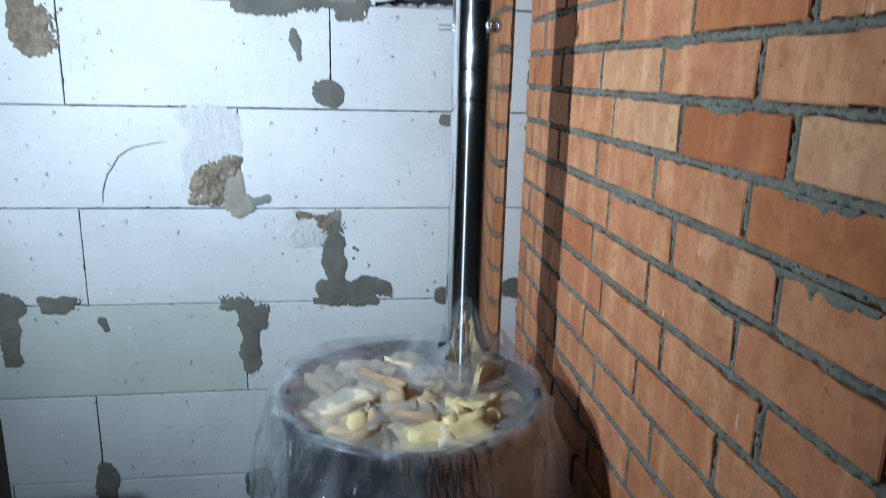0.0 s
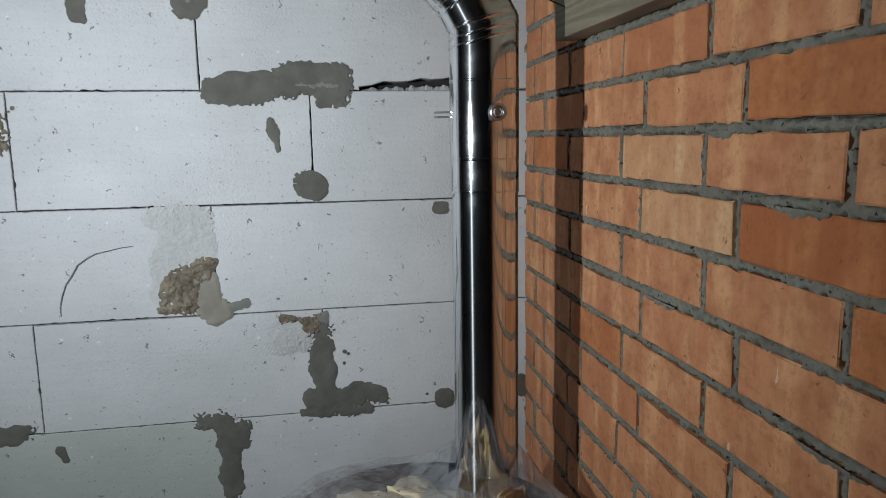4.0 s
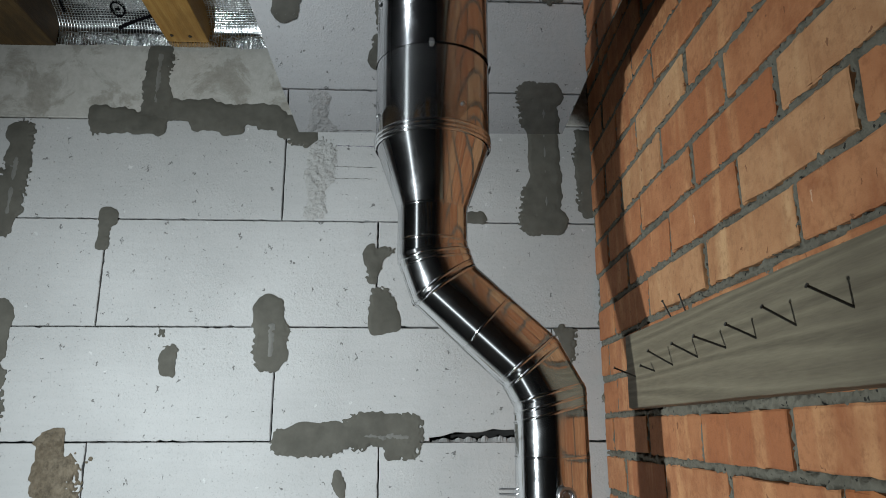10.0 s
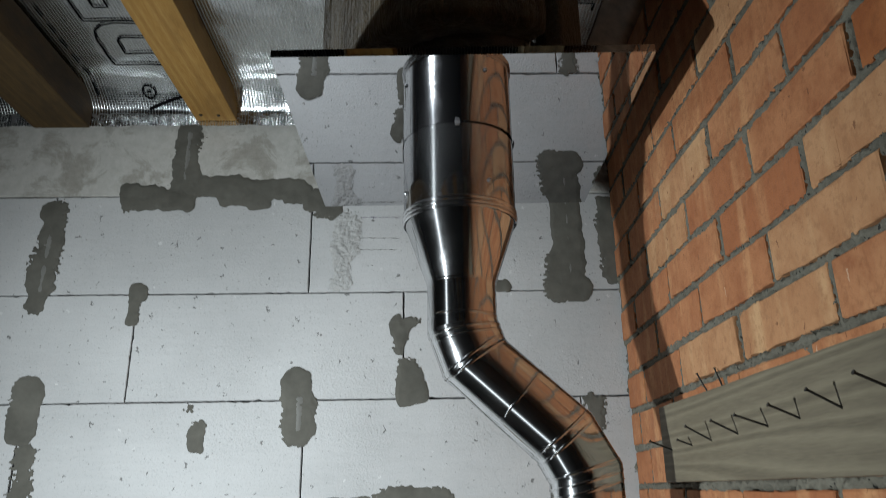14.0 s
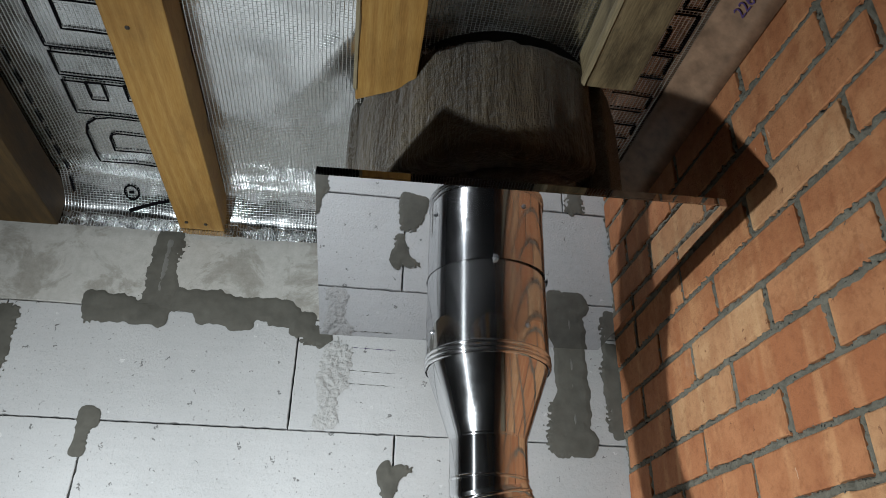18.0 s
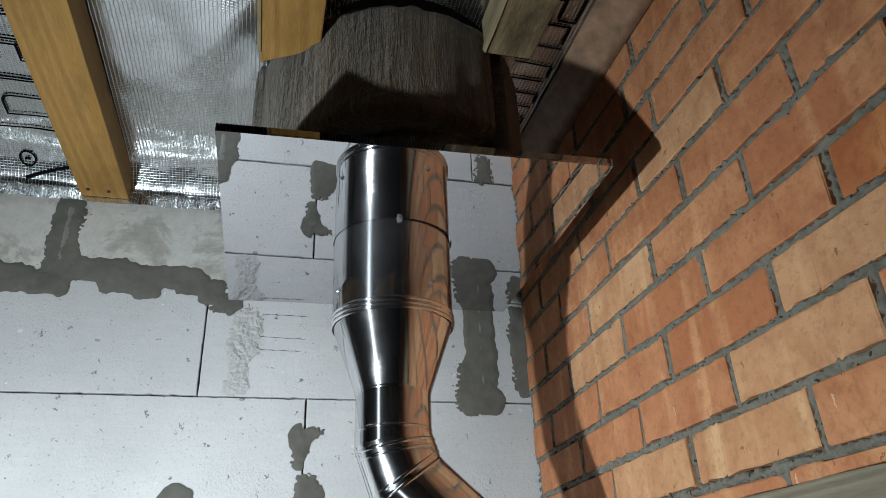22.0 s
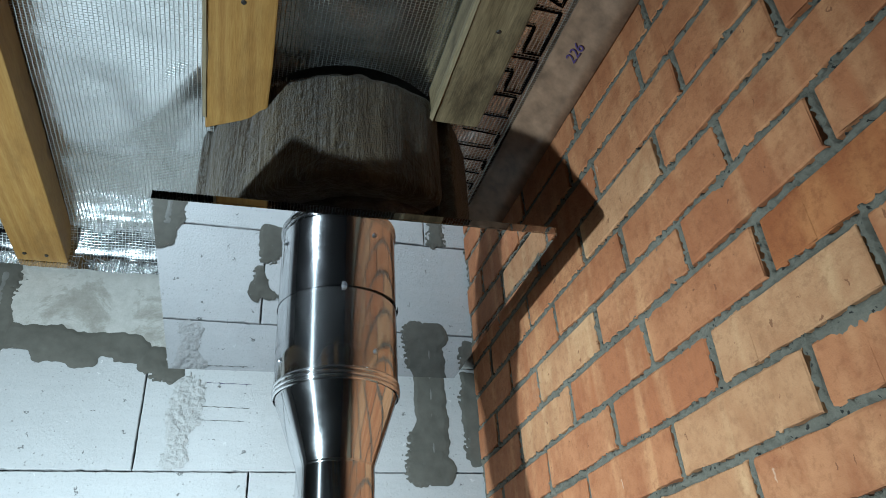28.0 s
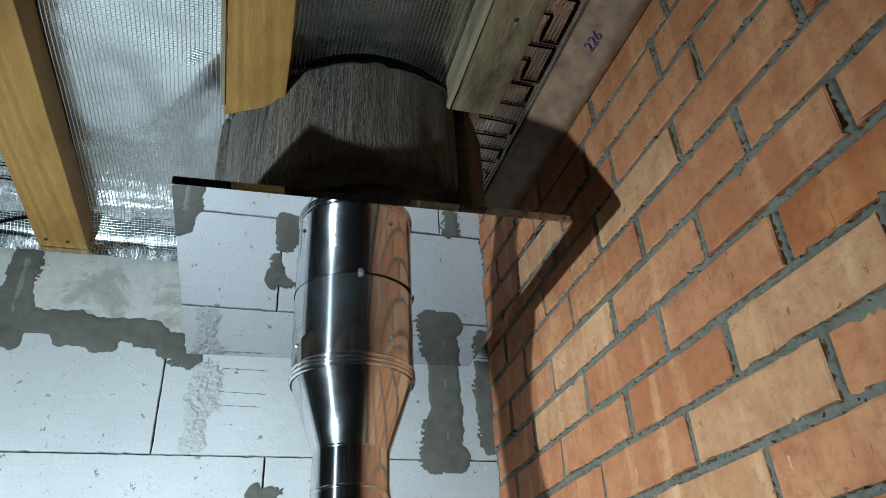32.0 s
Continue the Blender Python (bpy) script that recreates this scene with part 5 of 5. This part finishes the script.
# wide foil tape that closes the ceiling sheet against the bricks
tape = thing("sealing_tape", "brown-tinted foil tape sealing the ceiling sheet to the brick wall", "tape", (0.479, -0.5, 2.60))
bm = bmesh.new()
for k in range(245):
    y = -2.4 + 0.02 * k
    wob = 0.002 * noise.noise(Vector((y * 9, 1, 2))) + 0.0010 * noise.noise(Vector((y * 31, 4, 2)))
    ring = [bm.verts.new((x, y, z + wob * w)) for x, z, w in ((-0.042, 0.060, 0), (-0.046, 0.0520, 0.5), (-0.030, 0.043, 1.5), (-0.004, 0.022, 1.5), (0.0195, 0.000, 0.6), (0.0200, 0.060, 0))]
    if k:
        for j in range(6):
            bm.faces.new((last[j], last[(j + 1) % 6], ring[(j + 1) % 6], ring[j]))
    else:
        bm.faces.new(ring)
    last = ring
bm.faces.new(last[::-1])
bmesh.ops.recalc_face_normals(bm, faces=bm.faces[:])
part("strip", bm, TAPE, tape, smooth=True)

# ---- wrapped stove ----
SX, SY, SR, ST = 0.165, 1.39, 0.245, 0.90
stove = thing("stove", "round dark stove with packing on top, wrapped in clear film", "stove", (SX, SY, 0))
prof = [(0.0, SR - 0.03), (0.02, SR - 0.012), (ST - 0.03, SR - 0.012), (ST - 0.03, SR - 0.022), (ST - 0.09, SR - 0.024), (ST - 0.09, 0.02)]
bm = bmesh.new()
loops = [[bm.verts.new((r * math.cos(k * math.tau / 64), r * math.sin(k * math.tau / 64), z)) for k in range(64)] for z, r in prof]
for p, q in zip(loops, loops[1:]):
    for k in range(64):
        bm.faces.new((p[k], p[(k + 1) % 64], q[(k + 1) % 64], q[k]))
bm.faces.new(loops[-1])
part("body", bm, BLACK, stove)
ringp = [(ST - 0.036, SR - 0.012), (ST - 0.024, SR - 0.002), (ST - 0.006, SR + 0.002), (ST + 0.004, SR - 0.006), (ST + 0.001, SR - 0.018), (ST - 0.03, SR - 0.022)]
bm = bmesh.new()
loops = [[bm.verts.new((r * math.cos(k * math.tau / 72), r * math.sin(k * math.tau / 72), z)) for k in range(72)] for z, r in ringp]
for p, q in zip(loops, loops[1:] + loops[:1]):
    for k in range(72):
        bm.faces.new((p[k], p[(k + 1) % 72], q[(k + 1) % 72], q[k]))
bmesh.ops.recalc_face_normals(bm, faces=bm.faces[:])
part("rim", bm, BLUE_BAND, stove, "blue-grey top rim", True)


def chunk(name, x, y, z, sx, sy, sz, turn, mat, seed, rough=0.16):
    """A torn lump of packing: a subdivided block with ragged faces."""
    bm = bmesh.new()
    bmesh.ops.create_cube(bm, size=1)
    bmesh.ops.subdivide_edges(bm, edges=bm.edges[:], cuts=6, use_grid_fill=True)
    for v in bm.verts:
        v.co += noise.noise_vector(v.co * 2.2 + Vector((seed * 3.1, seed, 0))) * rough + noise.noise_vector(v.co * 7 + Vector((seed, 0, seed))) * rough * 0.35
    bm.transform(pose(x, y, z, 14 * math.sin(seed), 14 * math.cos(seed * 2.1), turn) @ Matrix.Diagonal((sx, sy, sz, 1)))
    return part(name, bm, mat, stove, smooth=True)


bm = bmesh.new()
rings_ = [[bm.verts.new((r * math.cos(k * math.tau / 40), r * math.sin(k * math.tau / 40), ST - 0.045 + 0.014 * noise.noise(Vector((r * 30 * math.cos(k * math.tau / 40), r * 30 * math.sin(k * math.tau / 40), 2))))) for k in range(40)] for r in (0.0, 0.03, 0.06, 0.09, 0.12, 0.15, 0.18, 0.205, 0.220)]
for p, q in zip(rings_, rings_[1:]):
    for k in range(40):
        bm.faces.new((p[k], q[k], q[(k + 1) % 40], p[(k + 1) % 40]))
bmesh.ops.remove_doubles(bm, verts=bm.verts[:], dist=1e-5)
part("packing_bed", bm, TAN, stove, "tan crumpled packing")
rng = random.Random(21)
for k in range(38):
    a, d = rng.uniform(0, math.tau), 0.190 * math.sqrt(rng.random())
    x, y = d * math.cos(a), d * math.sin(a)
    if math.hypot(x - 0.144, y - 0.172) < 0.095:
        continue
    tone = (TAN, FOAM, CREAM, CREAM, TAN)[k % 5]
    chunk("packing_piece", x, y, ST - 0.056 + rng.uniform(0, 0.012), rng.uniform(0.05, 0.10), rng.uniform(0.045, 0.08), rng.uniform(0.04, 0.07), rng.uniform(0, 180), tone, k + 0.3, 0.22)
chunk("foam_block", 0.050, -0.130, ST - 0.046, 0.14, 0.07, 0.07, 12, FOAM, 2.0, 0.16)
chunk("foam_block", -0.125, 0.0, ST - 0.046, 0.10, 0.09, 0.06, 30, CREAM, 5.0, 0.16)
chunk("foam_block", 0.115, -0.030, ST - 0.042, 0.09, 0.07, 0.06, 60, FOAM, 6.0, 0.16)
chunk("cardboard_strip", -0.050, 0.050, ST - 0.030, 0.16, 0.014, 0.07, -58, BROWN, 7.0, 0.10)
chunk("cardboard_strip", 0.0, -0.08, ST - 0.036, 0.10, 0.012, 0.06, -30, BROWN, 8.0, 0.10)
chunk("cardboard_strip", 0.16, 0.07, ST - 0.020, 0.10, 0.012, 0.07, 48, TAN, 9.0, 0.12)

# film drawn round the drum and loosely over its top, gathered against the pipe
bm = bmesh.new()
n, grid = 96, []
prof = [(0.10, SR + 0.004), (0.3, SR + 0.006), (0.5, SR + 0.010), (0.58, SR + 0.034), (0.65, SR + 0.052), (0.70, SR + 0.046), (0.74, SR + 0.056), (0.78, SR + 0.046), (0.82, SR + 0.040), (0.85, SR + 0.024), (0.88, SR + 0.014), (ST + 0.003, SR + 0.010), (ST + 0.009, SR), (ST + 0.002, SR - 0.02), (ST - 0.012, 0.205), (ST - 0.018, 0.18), (ST - 0.018, 0.14), (ST - 0.014, 0.10), (ST - 0.012, 0.06), (ST - 0.012, 0.02)]
for i, (z, r) in enumerate(prof):
    ring = []
    for k in range(n):
        a = k * math.tau / n
        p = Vector((math.cos(a) * 3, math.sin(a) * 3, z * 5))
        top = min(max((z - 0.80) / 0.1, 0), 1)
        rr = r + (0.004 + 0.012 * top) * noise.noise(Vector((a * 5, z * 2.0, 1))) + 0.006 * noise.noise(p * 2.1) + 0.005 * noise.noise(Vector((a * 14, z * 9, 6)))
        x, y = rr * math.cos(a), rr * math.sin(a)
        lift = top * (0.010 * noise.noise(Vector((x * 11, y * 11, 4))) + 0.005 * noise.noise(Vector((x * 40, y * 40, 8))))
        near = math.hypot(x - 0.144, y - 0.172)
        lift += top * 0.085 * math.exp(-((near / 0.085) ** 2)) + top * 0.016 * max(0, math.cos(a - 2.3)) ** 6
        ring.append(bm.verts.new((x, y, z + lift)))
    grid.append(ring)
for p, q in zip(grid, grid[1:]):
    for k in range(n):
        c_ = sum((v.co for v in (p[k], p[(k + 1) % n], q[k])), Vector()) / 3
        if math.hypot(c_.x - 0.144, c_.y - 0.172) < 0.062 and c_.z > 0.7:
            continue
        bm.faces.new((p[k], p[(k + 1) % n], q[(k + 1) % n], q[k]))
part("film_wrap", bm, FILM, stove, "clear crinkled stretch film", True)

# ---- dark timber trestle by the wall ----
trestle = thing("trestle", "dark brown wooden trestle standing by the block wall", "trestle", (-0.70, 1.52, 0))
for name, x0, x1, z0, z1, lean in (("leg", 0.048, 0.074, 0.0, 0.80, -2), ("leg", -0.115, -0.075, 0.0, 0.80, 2), ("top_rail", -0.14, 0.074, 0.80, 0.83, 0), ("cross_rail", -0.08, 0.05, 0.60, 0.64, 0)):
    bm = box(x0, x1, -0.03, 0.03, z0, z1, 0.008, 3)
    roughen(bm, 0.003, 12)
    part(name, bm, DARK_WOOD, trestle)

# ---- crumbs left in the open joint beside the flue ----
bm = bmesh.new()
last = None
for i in range(60):
    x = 0.130 + 0.250 * i / 59
    room = 0.008 + 0.020 * (i / 59) ** 0.6
    top = room * (0.30 + 0.45 * abs(noise.noise(Vector((i * 0.9, 2, 0)))) + 0.35 * noise.noise(Vector((i * 0.23, 5, 1))))
    pair = [bm.verts.new((x, WALL_Y + 0.010 + 0.004 * noise.noise(Vector((i, 1, 1))), FIRST_BED - 0.001)), bm.verts.new((x, WALL_Y + 0.022 + 0.006 * noise.noise(Vector((i, 4, 1))), FIRST_BED + max(top, 0.001)))]
    if last:
        bm.faces.new((last[0], pair[0], pair[1], last[1]))
    last = pair
part("joint_crumbs", bm, BLOCK, wall_north)
# added dark sheet at the back of the joint, painting its shade
part("joint_hollow_shade", box(0.12, 0.40, WALL_Y + 0.060, WALL_Y + 0.070, FIRST_BED - 0.004, FIRST_BED + 0.034), HOLLOW_SHADE, wall_north)

# ---- hairline crack in one block ----
bm = bmesh.new()
path = [(-0.546, 1.145), (-0.545, 1.168), (-0.540, 1.190), (-0.529, 1.215), (-0.518, 1.233), (-0.500, 1.258), (-0.483, 1.272), (-0.462, 1.281), (-0.437, 1.287), (-0.410, 1.292), (-0.388, 1.295)]
last = None
for i, (x, z) in enumerate(path):
    w = 0.0008 * math.sin(math.pi * (i + 0.6) / (len(path) + 0.2)) + 0.0004
    d = Vector((path[min(i + 1, 10)][0] - path[max(i - 1, 0)][0], 0, path[min(i + 1, 10)][1] - path[max(i - 1, 0)][1])).normalized()
    n_ = Vector((-d.z, 0, d.x)) * w
    p = Vector((x + 0.002 * math.sin(i * 3.3), 0, z))
    trio = [bm.verts.new(q) for q in (Vector((0, WALL_Y - 0.0022, 0)) + p + n_, Vector((0, WALL_Y - 0.0010, 0)) + p, Vector((0, WALL_Y - 0.0022, 0)) + p - n_)]
    if last:
        bm.faces.new((last[0], last[1], trio[1], trio[0]))
        bm.faces.new((last[1], last[2], trio[2], trio[1]))
    last = trio
part("crack", bm, GREY_LIGHT, wall_north)


def wall_line(name, x0, x1, z0, z1, width, mat):
    """A scratch or pencil line on the block face, slightly uneven."""
    bm = bmesh.new()
    last = None
    for i in range(13):
        s = i / 12
        x, z = x0 + (x1 - x0) * s, z0 + (z1 - z0) * s + 0.0006 * math.sin(i * 2.7)
        w = width * (0.6 + 0.4 * math.sin(i * 1.9 + 1))
        pair = [bm.verts.new((x, WALL_Y - 0.0012, z + w)), bm.verts.new((x, WALL_Y - 0.0012, z - w))]
        if last:
            bm.faces.new((last[0], last[1], pair[1], pair[0]))
        last = pair
    part(name, bm, mat, wall_north)


wall_line("pencil_line", -0.10, -0.005, 2.3215, 2.3205, 0.0007, PURPLE)
wall_line("saw_line", -0.105, -0.005, 2.268, 2.266, 0.0008, GREY)
wall_line("saw_line", -0.105, -0.015, 2.238, 2.237, 0.0007, GREY)
